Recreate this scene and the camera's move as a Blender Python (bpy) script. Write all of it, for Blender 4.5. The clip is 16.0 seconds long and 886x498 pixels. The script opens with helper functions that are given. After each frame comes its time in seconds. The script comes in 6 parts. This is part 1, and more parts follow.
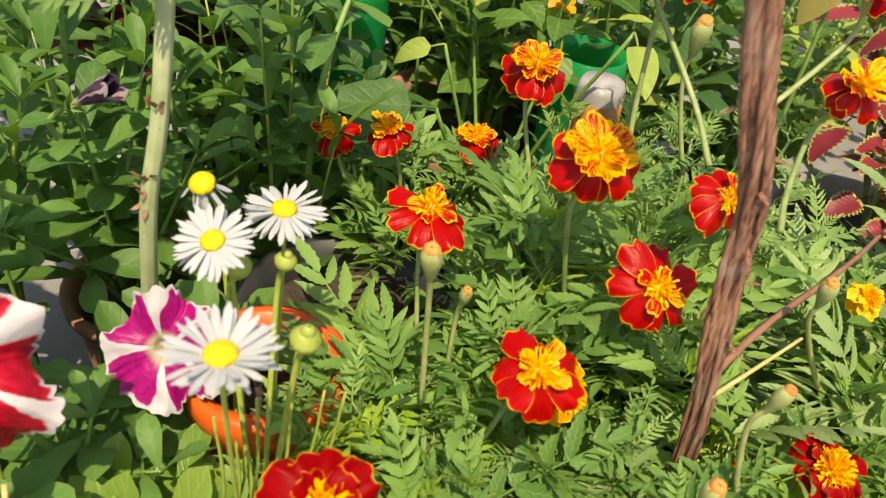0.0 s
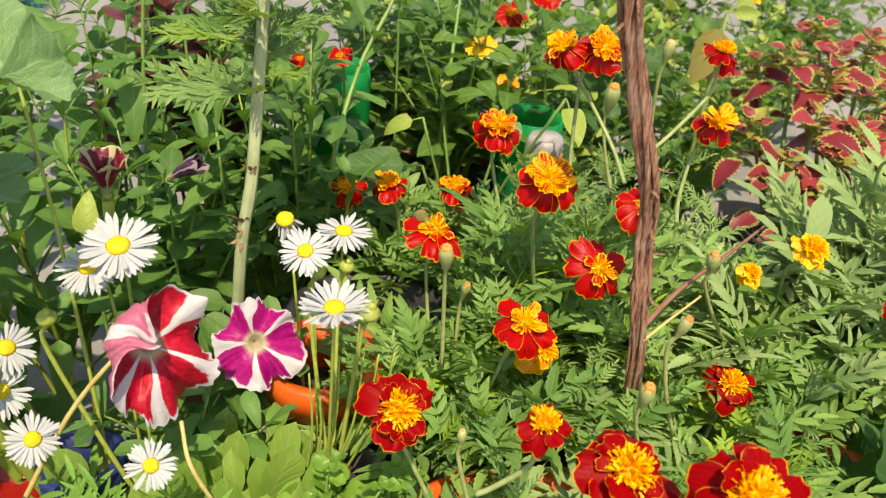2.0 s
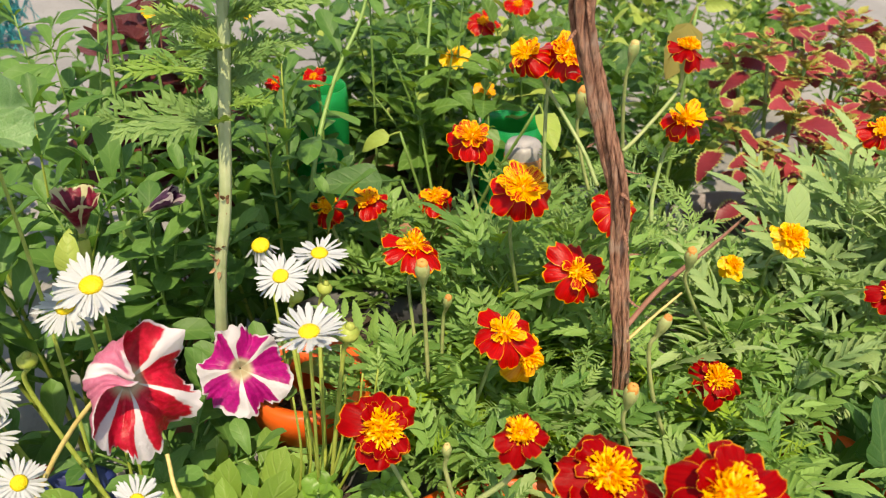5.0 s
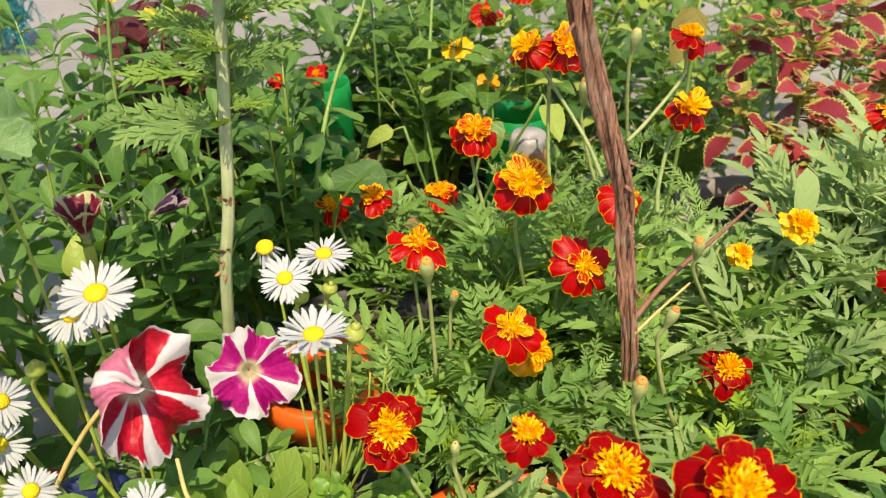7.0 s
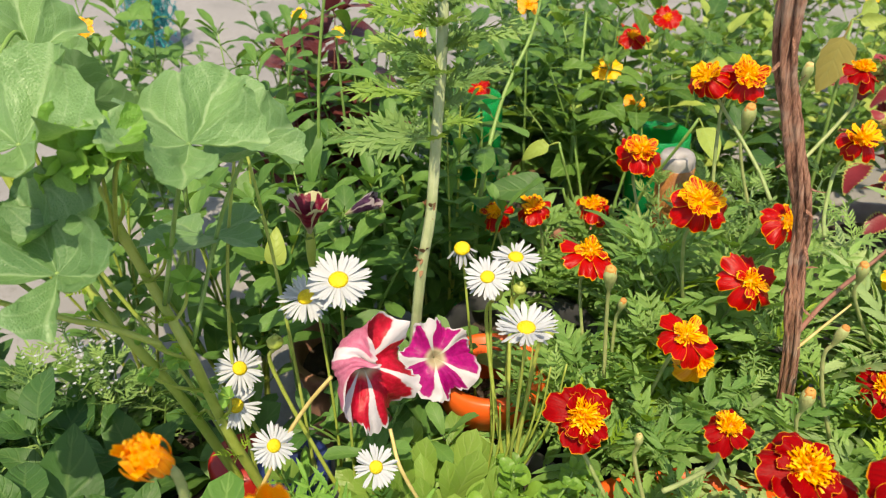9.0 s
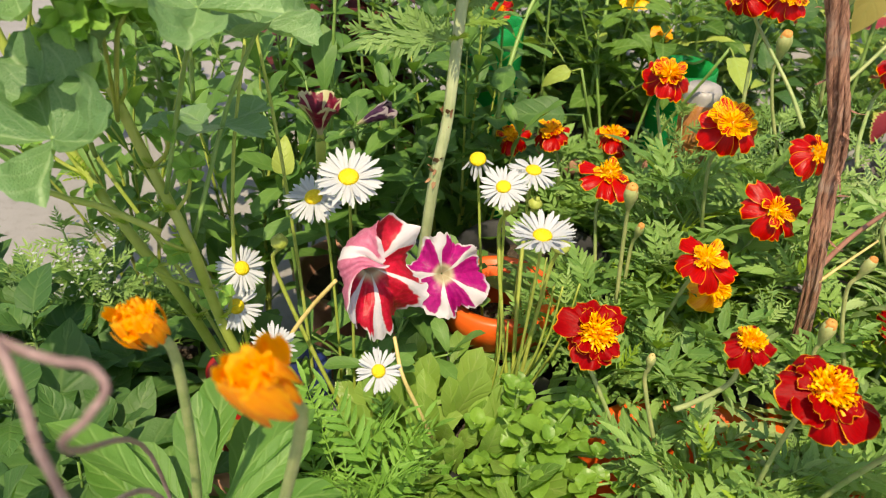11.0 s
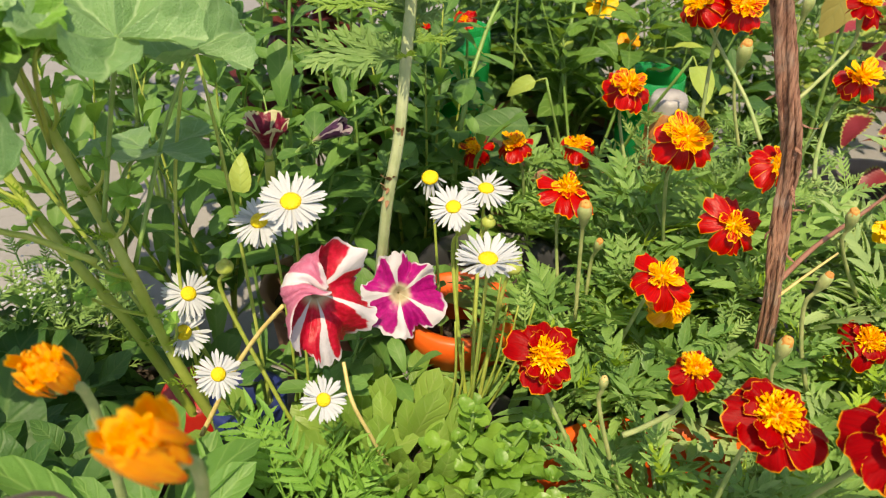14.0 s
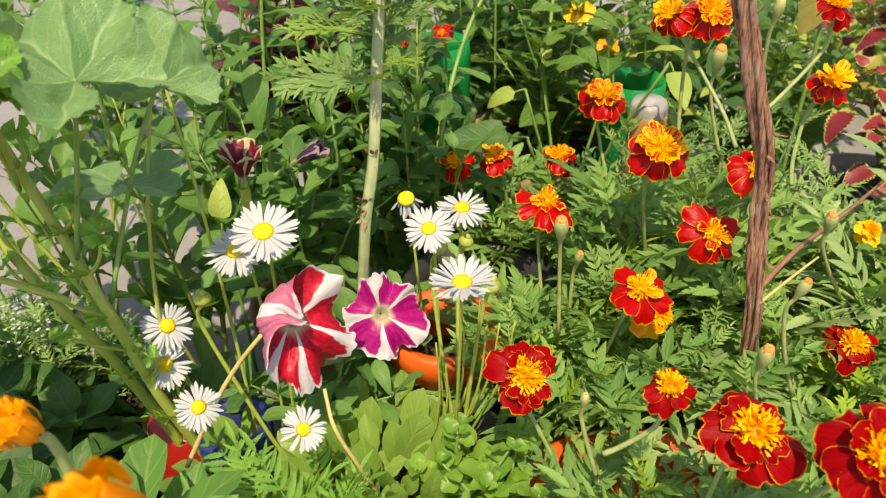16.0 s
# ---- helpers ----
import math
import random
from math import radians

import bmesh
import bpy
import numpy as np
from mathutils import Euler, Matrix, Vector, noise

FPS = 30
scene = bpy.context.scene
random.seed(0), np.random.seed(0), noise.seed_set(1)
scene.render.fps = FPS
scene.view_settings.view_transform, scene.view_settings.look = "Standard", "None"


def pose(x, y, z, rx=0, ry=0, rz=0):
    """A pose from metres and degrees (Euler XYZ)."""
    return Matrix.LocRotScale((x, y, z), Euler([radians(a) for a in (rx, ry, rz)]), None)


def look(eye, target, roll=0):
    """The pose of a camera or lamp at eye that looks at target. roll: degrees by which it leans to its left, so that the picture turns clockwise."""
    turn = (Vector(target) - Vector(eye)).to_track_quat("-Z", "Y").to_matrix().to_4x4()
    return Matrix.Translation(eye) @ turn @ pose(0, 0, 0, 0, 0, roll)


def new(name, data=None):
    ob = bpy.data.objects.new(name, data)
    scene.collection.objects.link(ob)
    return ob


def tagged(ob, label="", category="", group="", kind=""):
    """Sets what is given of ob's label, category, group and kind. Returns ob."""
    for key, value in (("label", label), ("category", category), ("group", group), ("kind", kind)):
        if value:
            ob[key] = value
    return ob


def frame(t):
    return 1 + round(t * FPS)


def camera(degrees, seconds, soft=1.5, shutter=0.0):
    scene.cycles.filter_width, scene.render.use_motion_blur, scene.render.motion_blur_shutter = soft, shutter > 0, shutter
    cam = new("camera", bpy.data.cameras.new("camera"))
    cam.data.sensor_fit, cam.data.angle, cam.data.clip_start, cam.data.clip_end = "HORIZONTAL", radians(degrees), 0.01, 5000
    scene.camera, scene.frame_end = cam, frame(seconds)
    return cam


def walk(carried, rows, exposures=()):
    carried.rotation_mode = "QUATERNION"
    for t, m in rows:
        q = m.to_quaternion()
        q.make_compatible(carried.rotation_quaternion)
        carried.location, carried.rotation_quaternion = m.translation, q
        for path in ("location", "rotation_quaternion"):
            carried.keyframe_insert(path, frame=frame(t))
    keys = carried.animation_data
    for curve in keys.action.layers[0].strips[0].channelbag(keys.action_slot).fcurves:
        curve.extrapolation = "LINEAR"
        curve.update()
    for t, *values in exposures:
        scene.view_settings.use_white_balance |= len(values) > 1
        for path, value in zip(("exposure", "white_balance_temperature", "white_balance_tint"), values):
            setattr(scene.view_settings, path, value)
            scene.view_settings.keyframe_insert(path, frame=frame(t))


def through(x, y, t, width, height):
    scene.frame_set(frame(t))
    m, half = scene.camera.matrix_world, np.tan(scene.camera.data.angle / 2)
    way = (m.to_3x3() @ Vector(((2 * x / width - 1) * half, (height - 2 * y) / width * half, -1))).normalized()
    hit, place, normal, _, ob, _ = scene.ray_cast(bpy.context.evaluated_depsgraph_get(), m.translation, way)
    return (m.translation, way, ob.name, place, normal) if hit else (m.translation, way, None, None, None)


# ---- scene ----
cam = camera(59.3, 16.0, soft=1.15)
cam.data.dof.use_dof, cam.data.dof.focus_distance, cam.data.dof.aperture_fstop = True, 0.52, 14.0
METRES, EYE, TILT, LEAN, TURN = 0.5, 0.6, -39.0, -7.0, 0.0
ROWS = [
    (0.0, 0.0, 0.0, 0.0, 0.0, 0.0, 0.0),
    (0.5, 0.0115, -0.0571, -0.0928, -0.81, 4.7, 1.23),
    (1.0, -0.042, -0.2484, -0.0723, -1.82, 5.05, 2.46),
    (1.5, -0.0835, -0.2866, -0.0995, -2.7, 5.05, 3.79),
    (2.0, -0.0718, -0.315, -0.0896, -3.03, 5.33, 5.07),
    (2.5, -0.0625, -0.3248, -0.0904, -3.26, 5.48, 6.1),
    (3.0, -0.0346, -0.3166, -0.0815, -3.57, 5.58, 7.14),
    (3.5, -0.0353, -0.3192, -0.0794, -3.31, 5.76, 7.78),
    (4.0, -0.0443, -0.3279, -0.088, -2.88, 5.91, 8.06),
    (6.5, -0.0213, -0.315, -0.0752, -1.76, 5.61, 10.27),
    (7.0, -0.024, -0.3194, -0.0756, -1.32, 5.25, 10.37),
    (7.5, -0.031, -0.3088, -0.0831, -0.95, 5.08, 10.46),
    (8.0, -0.0114, -0.3204, -0.0732, -0.49, 5.07, 10.69),
    (8.5, -0.0485, -0.3407, -0.0738, 1.81, 5.95, 9.52),
    (9.0, -0.1729, -0.4305, -0.0664, 3.97, 6.53, 6.55),
    (9.5, -0.2013, -0.4239, -0.0969, 5.11, 5.88, 3.88),
    (12.0, -0.1613, -0.3571, -0.112, 3.47, 2.56, 3.25),
    (12.5, -0.1473, -0.3442, -0.1078, 3.39, 2.66, 3.46),
    (13.0, -0.1516, -0.3569, -0.108, 3.59, 2.68, 3.64),
    (13.5, -0.1394, -0.3716, -0.0997, 3.68, 2.94, 3.99),
    (14.0, -0.1362, -0.3648, -0.0975, 3.65, 3.15, 4.4),
    (14.5, -0.1256, -0.356, -0.0895, 3.61, 3.2, 4.97),
    (15.0, -0.0999, -0.3547, -0.0778, 3.64, 3.21, 5.72),
    (15.5, -0.0992, -0.3586, -0.0772, 3.71, 3.27, 6.34),
    (16.0, -0.1035, -0.3624, -0.077, 3.88, 3.36, 6.75),
]
walk(cam, [(t, pose(0, 0, EYE, TILT, LEAN, TURN) @ pose(METRES * x, METRES * y, METRES * z, 90 + pitch, roll, yaw)) for t, x, y, z, yaw, pitch, roll in ROWS], [(0.0, 0.63, 8250, 9), (1.0, 0.63, 8250, 9), (2.0, 0.63, 8000, 9), (8.0, 0.63, 8000, 9), (9.5, 0.63, 7700, 9), (12.0, 0.63, 8250, 9), (14.5, 0.63, 8250, 9), (16.0, 0.63, 8200, 9)])

# ---- light ----
SUN_TO = Vector((-0.03, -0.52, 1.0)).normalized()
world = bpy.data.worlds.new("sky")
scene.world = world
world.use_nodes = True
wn = world.node_tree
sky = wn.nodes.new("ShaderNodeTexSky")
sky.sky_type, sky.sun_disc = "NISHITA", False
sky.sun_elevation = math.asin(SUN_TO.z)
sky.sun_rotation = math.atan2(SUN_TO.x, SUN_TO.y)
wn.links.new(sky.outputs[0], wn.nodes["Background"].inputs[0])
wn.nodes["Background"].inputs[1].default_value = 0.15
sun_data = bpy.data.lights.new("sun", "SUN")
sun_data.energy, sun_data.angle, sun_data.color = 3.8, radians(0.6), (1.0, 0.92, 0.76)
sun = new("sun", sun_data)
sun.matrix_world = look(SUN_TO * 5, (0, 0, 0))

# ---- materials ----
RND = random.Random(7)


class Nodes:
    """A short hand for building a node material."""

    def __init__(self, name):
        self.mat = bpy.data.materials.new(name)
        self.mat.use_nodes = True
        self.tree = self.mat.node_tree
        self.bsdf = self.tree.nodes["Principled BSDF"]
        self.out = self.tree.nodes["Material Output"]

    def node(self, kind, **values):
        n = self.tree.nodes.new("ShaderNode" + kind)
        for k, v in values.items():
            if k == "op":
                n.operation = v
            elif k == "blend":
                n.blend_type = v
            elif k == "clamp":
                n.use_clamp = v
        return n

    def put(self, value, socket):
        if isinstance(value, bpy.types.NodeSocket):
            self.tree.links.new(value, socket)
        else:
            socket.default_value = value

    def math(self, op, a, b=0.0, c=0.0, clamp=False):
        n = self.node("Math", op=op, clamp=clamp)
        for i, v in enumerate((a, b, c)):
            self.put(v, n.inputs[i])
        return n.outputs[0]

    def mix(self, f, a, b):
        n = self.tree.nodes.new("ShaderNodeMix")
        n.data_type = "RGBA"
        self.put(f, n.inputs[0])
        self.put(a if isinstance(a, bpy.types.NodeSocket) else (*a, 1), n.inputs[6])
        self.put(b if isinstance(b, bpy.types.NodeSocket) else (*b, 1), n.inputs[7])
        return n.outputs[2]

    def noise(self, scale, detail=3.0, rough=0.55, coords=None):
        n = self.node("TexNoise")
        n.inputs["Scale"].default_value, n.inputs["Detail"].default_value, n.inputs["Roughness"].default_value = scale, detail, rough
        self.put(coords if coords is not None else self.local(), n.inputs["Vector"])
        return n.outputs["Fac"]

    def local(self):
        return self.node("TexCoord").outputs["Object"]

    def uv(self):
        s = self.node("SeparateXYZ")
        self.put(self.node("TexCoord").outputs["UV"], s.inputs[0])
        return s.outputs[0], s.outputs[1]

    def step(self, v, lo, hi):
        n = self.node("MapRange")
        n.interpolation_type = "SMOOTHSTEP"
        self.put(v, n.inputs[0])
        n.inputs[1].default_value, n.inputs[2].default_value = lo, hi
        return n.outputs[0]

    def random(self):
        return self.node("ObjectInfo").outputs["Random"]

    def island(self):
        return self.node("NewGeometry").outputs["Random Per Island"]

    def finish(self, colour, rough=0.5, bump=None, strength=0.3, dist=0.002, through=0.0, glow=None, spec=0.5, coat=0.0):
        self.put(colour if isinstance(colour, bpy.types.NodeSocket) else (*colour, 1), self.bsdf.inputs["Base Color"])
        self.put(rough, self.bsdf.inputs["Roughness"])
        self.bsdf.inputs["Specular IOR Level"].default_value = spec
        self.bsdf.inputs["Coat Weight"].default_value = coat
        if bump is not None:
            b = self.node("Bump")
            b.inputs["Strength"].default_value, b.inputs["Distance"].default_value = strength, dist
            self.put(bump, b.inputs["Height"])
            self.put(b.outputs[0], self.bsdf.inputs["Normal"])
        if through:
            tr = self.node("BsdfTranslucent")
            tint = glow if glow is not None else colour
            self.put(tint if isinstance(tint, bpy.types.NodeSocket) else (*tint, 1), tr.inputs[0])
            m = self.node("MixShader")
            m.inputs[0].default_value = through
            self.put(self.bsdf.outputs[0], m.inputs[1])
            self.put(tr.outputs[0], m.inputs[2])
            self.put(m.outputs[0], self.out.inputs[0])
        return self.mat


def leaf_mat(name, dark, light, glow, vein=(0.35, 0.5, 0.16), veins=7.0, slant=0.55, rough=0.42, through=0.32, vein_amount=0.28, bump=0.5, unit=1.0, net=0.0):
    """unit: the size in metres that one unit of the mesh stands for. net: how fine the quilting between the veins is."""
    dark, light = (dark[0], dark[1], dark[2] * 0.8), (light[0], light[1], light[2] * 0.74)
    n = Nodes(name)
    u, v = n.uv()
    across = n.math("ABSOLUTE", n.math("MULTIPLY_ADD", u, 2.0, -1.0))
    rib = n.math("SUBTRACT", 1.0, n.step(across, 0.02, 0.10))
    wave = n.math("PINGPONG", n.math("MULTIPLY", n.math("SUBTRACT", v, n.math("MULTIPLY", across, slant * 0.5)), veins), 0.5)
    side = n.math("SUBTRACT", 1.0, n.step(wave, 0.02, 0.11))
    lines = n.math("MULTIPLY", n.math("MAXIMUM", rib, n.math("MULTIPLY", side, 0.6)), vein_amount)
    blot = n.math("ADD", n.math("MULTIPLY_ADD", n.random(), 0.45, n.math("MULTIPLY", n.island(), 0.3)), n.math("MULTIPLY", n.noise(55.0 * unit, 4.0), 0.45), clamp=True)
    base = n.mix(n.step(blot, 0.12, 0.95), dark, light)
    fine = n.noise(420.0 * unit, 2.0)
    base = n.mix(n.math("MULTIPLY", n.step(fine, 0.45, 0.8), 0.22), base, light)
    col = n.mix(lines, base, vein)
    gl = n.mix(0.35, glow, col)
    h = n.math("ADD", n.math("MULTIPLY", n.step(wave, 0.0, 0.2), 0.35), n.math("MULTIPLY", fine, 0.4))
    if net:
        cells = n.node("TexVoronoi")
        cells.feature = "DISTANCE_TO_EDGE"
        cells.inputs["Scale"].default_value = net
        n.put(n.local(), cells.inputs["Vector"])
        quilt = n.step(cells.outputs[0], 0.0, 0.3)
        h = n.math("ADD", n.math("MULTIPLY", h, 0.5), n.math("MULTIPLY", quilt, 0.28))
        col = n.mix(n.math("MULTIPLY", n.math("SUBTRACT", 1.0, quilt), 0.16), col, vein)
    return n.finish(col, n.math("MULTIPLY_ADD", fine, 0.25, rough - 0.1), h, bump, 0.0016, through, gl, 0.36)


def petal_mat(name, body, deep, edge, throat, edge_at=0.93, throat_to=0.26, mottle=0.0, rough=0.32, through=0.3, spec=0.5):
    """A petal: its body, a rim of another colour, and a flush at the claw."""
    n = Nodes(name)
    u, v = n.uv()
    across = n.math("ABSOLUTE", n.math("MULTIPLY_ADD", u, 2.0, -1.0))
    warp = n.math("MULTIPLY_ADD", n.noise(5.0, 2.0), 0.05, -0.025)
    rim = n.step(n.math("ADD", n.math("MAXIMUM", across, v), warp), edge_at, edge_at + 0.025)
    c = n.node("CombineXYZ")
    n.put(n.math("MULTIPLY", u, 22.0), c.inputs[0])
    n.put(n.math("MULTIPLY", v, 2.2), c.inputs[1])
    n.put(n.math("MULTIPLY", n.random(), 40.0), c.inputs[2])
    streak = n.noise(1.0, 3.0, 0.6, c.outputs[0])
    col = n.mix(n.step(streak, 0.3, 0.75), deep, body)
    claw = n.math("SUBTRACT", 1.0, n.step(n.math("ADD", v, n.math("MULTIPLY_ADD", streak, 0.3, -0.15)), throat_to * 0.6, throat_to * 1.3))
    if mottle:
        claw = n.math("MAXIMUM", claw, n.step(n.math("ADD", streak, n.math("MULTIPLY", n.random(), 0.22)), 0.66 - mottle * 0.25, 0.70 - mottle * 0.22))
    col = n.mix(n.math("MAXIMUM", n.math("MULTIPLY", claw, 0.9), n.math("MULTIPLY", rim, 0.85)), col, n.mix(rim, throat, edge))
    return n.finish(col, rough, streak, 0.35, 0.0012, through, col, spec)


def plain_mat(name, a, b, scale=60.0, rough=0.5, through=0.0, bump=0.3, spec=0.5, metal=0.0, dist=0.001):
    n = Nodes(name)
    f = n.noise(scale, 5.0, 0.6)
    g = n.noise(scale * 7.0, 3.0)
    fac = n.math("ADD", n.math("MULTIPLY", n.step(f, 0.3, 0.7), 0.65), n.math("MULTIPLY", n.random(), 0.35), clamp=True)
    n.bsdf.inputs["Metallic"].default_value = metal
    return n.finish(n.mix(fac, a, b), n.math("MULTIPLY_ADD", g, 0.3, rough - 0.15), n.math("ADD", f, n.math("MULTIPLY", g, 0.5)), bump, dist, through, None, spec)


M_MARI = leaf_mat("marigold_leaf", (0.075, 0.190, 0.055), (0.265, 0.435, 0.155), (0.34, 0.56, 0.04), veins=6.0, rough=0.40)
M_YOUNG = leaf_mat("young_marigold_leaf", (0.18, 0.34, 0.03), (0.34, 0.48, 0.07), (0.45, 0.62, 0.04), veins=6.0)
M_FINE = leaf_mat("fine_marigold_leaf", (0.12, 0.25, 0.085), (0.31, 0.46, 0.19), (0.38, 0.58, 0.06), veins=6.0, rough=0.42)
M_FERN = leaf_mat("fern_like_leaf", (0.085, 0.235, 0.040), (0.215, 0.420, 0.095), (0.36, 0.60, 0.04), veins=6.0, rough=0.42)
M_MARI_PALE = leaf_mat("pale_marigold_leaf", (0.18, 0.30, 0.15), (0.37, 0.49, 0.28), (0.38, 0.58, 0.10), veins=6.0, rough=0.5)
M_OBLONG = leaf_mat("oblong_leaf", (0.026, 0.100, 0.026), (0.128, 0.258, 0.078), (0.22, 0.44, 0.03), veins=4.0, rough=0.50, vein_amount=0.14, bump=0.25)
M_BROAD = leaf_mat("broad_leaf", (0.034, 0.105, 0.022), (0.115, 0.225, 0.055), (0.32, 0.52, 0.04), veins=5.0, vein_amount=0.35)
M_BASAL = leaf_mat("basal_leaf", (0.085, 0.20, 0.035), (0.24, 0.38, 0.11), (0.44, 0.64, 0.05), vein=(0.46, 0.55, 0.22), veins=6.0, rough=0.36, vein_amount=0.26, bump=0.4, through=0.36)
M_SUCC = leaf_mat("round_leaf", (0.055, 0.16, 0.03), (0.20, 0.36, 0.07), (0.42, 0.62, 0.05), veins=3.0, rough=0.36, vein_amount=0.12, bump=0.12)
M_MALLOW = leaf_mat("mallow_leaf", (0.052, 0.150, 0.068), (0.160, 0.300, 0.148), (0.26, 0.52, 0.06), vein=(0.36, 0.48, 0.26), veins=3.0, slant=1.2, rough=0.40, through=0.24, vein_amount=0.38, bump=0.40, unit=0.04, net=30.0)
M_YOUNGMAL = leaf_mat("young_mallow_leaf", (0.115, 0.30, 0.05), (0.235, 0.46, 0.11), (0.36, 0.6, 0.05), veins=5.0, slant=1.6, unit=0.015, net=14.0)
M_FEATHER = leaf_mat("feathery_leaf", (0.085, 0.19, 0.07), (0.24, 0.37, 0.16), (0.38, 0.58, 0.05), veins=4.0, rough=0.5)
M_FEATHER_YOUNG = leaf_mat("young_feathery_leaf", (0.16, 0.29, 0.06), (0.30, 0.43, 0.13), (0.40, 0.58, 0.05), veins=4.0, rough=0.5)
# a broad leaf whose green is darkened to stand for shade under other plants
M_SHADELEAF = leaf_mat("shade_dark_leaf", (0.024, 0.082, 0.026), (0.070, 0.165, 0.055), (0.16, 0.36, 0.03), veins=5.0, rough=0.5, vein_amount=0.14)
M_CALLEAF = leaf_mat("calendula_leaf", (0.05, 0.15, 0.035), (0.125, 0.265, 0.075), (0.30, 0.5, 0.05), veins=5.0, rough=0.5)
M_TAN = leaf_mat("tan_leaf", (0.24, 0.20, 0.06), (0.36, 0.29, 0.11), (0.45, 0.38, 0.10), vein=(0.22, 0.24, 0.08), veins=5.0, rough=0.6)
M_YELLEAF = leaf_mat("yellowing_leaf", (0.26, 0.36, 0.08), (0.38, 0.46, 0.14), (0.5, 0.6, 0.1), veins=5.0)
M_PURPLE = leaf_mat("purple_leaf", (0.07, 0.012, 0.02), (0.16, 0.04, 0.05), (0.25, 0.04, 0.05), vein=(0.2, 0.08, 0.08), rough=0.4)
M_COLEUS_YOUNG = leaf_mat("young_coleus_leaf", (0.24, 0.24, 0.05), (0.40, 0.40, 0.12), (0.5, 0.5, 0.1), vein=(0.40, 0.10, 0.08), veins=5.0, vein_amount=0.5)
M_STEM = plain_mat("green_stem", (0.14, 0.27, 0.05), (0.25, 0.38, 0.11), 90, 0.45, 0.12)
M_STEM_YEL = plain_mat("yellow_green_stem", (0.32, 0.42, 0.06), (0.48, 0.54, 0.13), 60, 0.45, 0.3)
M_STEM_PALE = plain_mat("pale_stem", (0.25, 0.32, 0.14), (0.45, 0.49, 0.28), 50, 0.5, 0.1)
M_STEM_MARI = plain_mat("marigold_stem", (0.16, 0.28, 0.09), (0.28, 0.38, 0.16), 90, 0.5, 0.1)
M_DRY = plain_mat("dry_stalk", (0.42, 0.31, 0.10), (0.62, 0.50, 0.21), 120, 0.6)
M_BUDTIP = plain_mat("dull_orange_bud_tip", (0.42, 0.15, 0.03), (0.62, 0.30, 0.07), 400, 0.6)
M_BUDCUP = plain_mat("beige_green_cup", (0.23, 0.30, 0.10), (0.42, 0.42, 0.18), 150, 0.5, 0.12)
M_SCAR = plain_mat("withered_scale", (0.20, 0.08, 0.035), (0.36, 0.22, 0.12), 200, 0.8)
M_TWIG = plain_mat("reddish_twig", (0.16, 0.06, 0.04), (0.28, 0.13, 0.09), 120, 0.55)
M_CALYX = plain_mat("calyx_green", (0.18, 0.28, 0.08), (0.38, 0.42, 0.18), 120, 0.5, 0.12)
M_BUD = plain_mat("daisy_bud_green", (0.28, 0.36, 0.05), (0.46, 0.50, 0.12), 160, 0.5, 0.15)
M_RED = petal_mat("red_marigold_petal", (0.56, 0.0025, 0.003), (0.36, 0.001, 0.002), (0.88, 0.36, 0.01), (0.70, 0.10, 0.003), 0.945, 0.16, rough=0.28, spec=0.20)
M_DEEP = petal_mat("deep_red_marigold_petal", (0.36, 0.0015, 0.004), (0.26, 0.001, 0.003), (0.80, 0.33, 0.02), (0.60, 0.12, 0.01), 0.955, 0.12, rough=0.38, spec=0.08)
M_MIXED = petal_mat("red_and_gold_petal", (0.58, 0.004, 0.003), (0.40, 0.002, 0.003), (0.95, 0.56, 0.014), (0.95, 0.54, 0.012), 0.90, 0.3, mottle=0.5, rough=0.45, spec=0.18)
M_RUFFLE = petal_mat("gold_edged_red_petal", (0.56, 0.004, 0.003), (0.38, 0.002, 0.003), (0.95, 0.54, 0.014), (0.92, 0.44, 0.012), 0.86, 0.3, mottle=0.25, rough=0.45, spec=0.18)
M_GOLD = petal_mat("golden_petal", (0.95, 0.45, 0.008), (0.85, 0.28, 0.005), (0.98, 0.55, 0.02), (0.85, 0.25, 0.0), 0.9, 0.2, rough=0.45)
M_YELLOW = petal_mat("yellow_petal", (0.95, 0.60, 0.008), (0.9, 0.42, 0.005), (0.98, 0.68, 0.03), (0.85, 0.33, 0.0), 0.9, 0.15, rough=0.45)
M_ORANGE = petal_mat("orange_calendula_petal", (0.98, 0.47, 0.006), (0.92, 0.28, 0.003), (0.98, 0.52, 0.02), (0.85, 0.15, 0.0), 0.9, 0.15, rough=0.5, through=0.4)
M_WHITE = petal_mat("white_daisy_petal", (0.58, 0.60, 0.63), (0.49, 0.51, 0.55), (0.58, 0.60, 0.63), (0.70, 0.72, 0.60), 0.99, 0.08, rough=0.5, through=0.25)


def disc_mat(name, a, b, scale):
    n = Nodes(name)
    vor = n.node("TexVoronoi")
    vor.inputs["Scale"].default_value = scale
    n.put(n.local(), vor.inputs["Vector"])
    d = vor.outputs["Distance"]
    return n.finish(n.mix(n.step(d, 0.1, 0.6), a, b), 0.6, n.math("MULTIPLY", d, -1.0), 0.5, 0.0012, 0.1)


M_DISC = disc_mat("yellow_disc", (0.80, 0.66, 0.02), (0.70, 0.50, 0.006), 16.0)


def floret_mat():
    n = Nodes("golden_florets")
    u, v = n.uv()
    f = n.math("ADD", n.math("MULTIPLY", n.island(), 0.8), n.math("MULTIPLY", v, 0.3), clamp=True)
    return n.finish(n.mix(f, (0.92, 0.34, 0.004), (0.98, 0.62, 0.012)), 0.5, None, through=0.25)


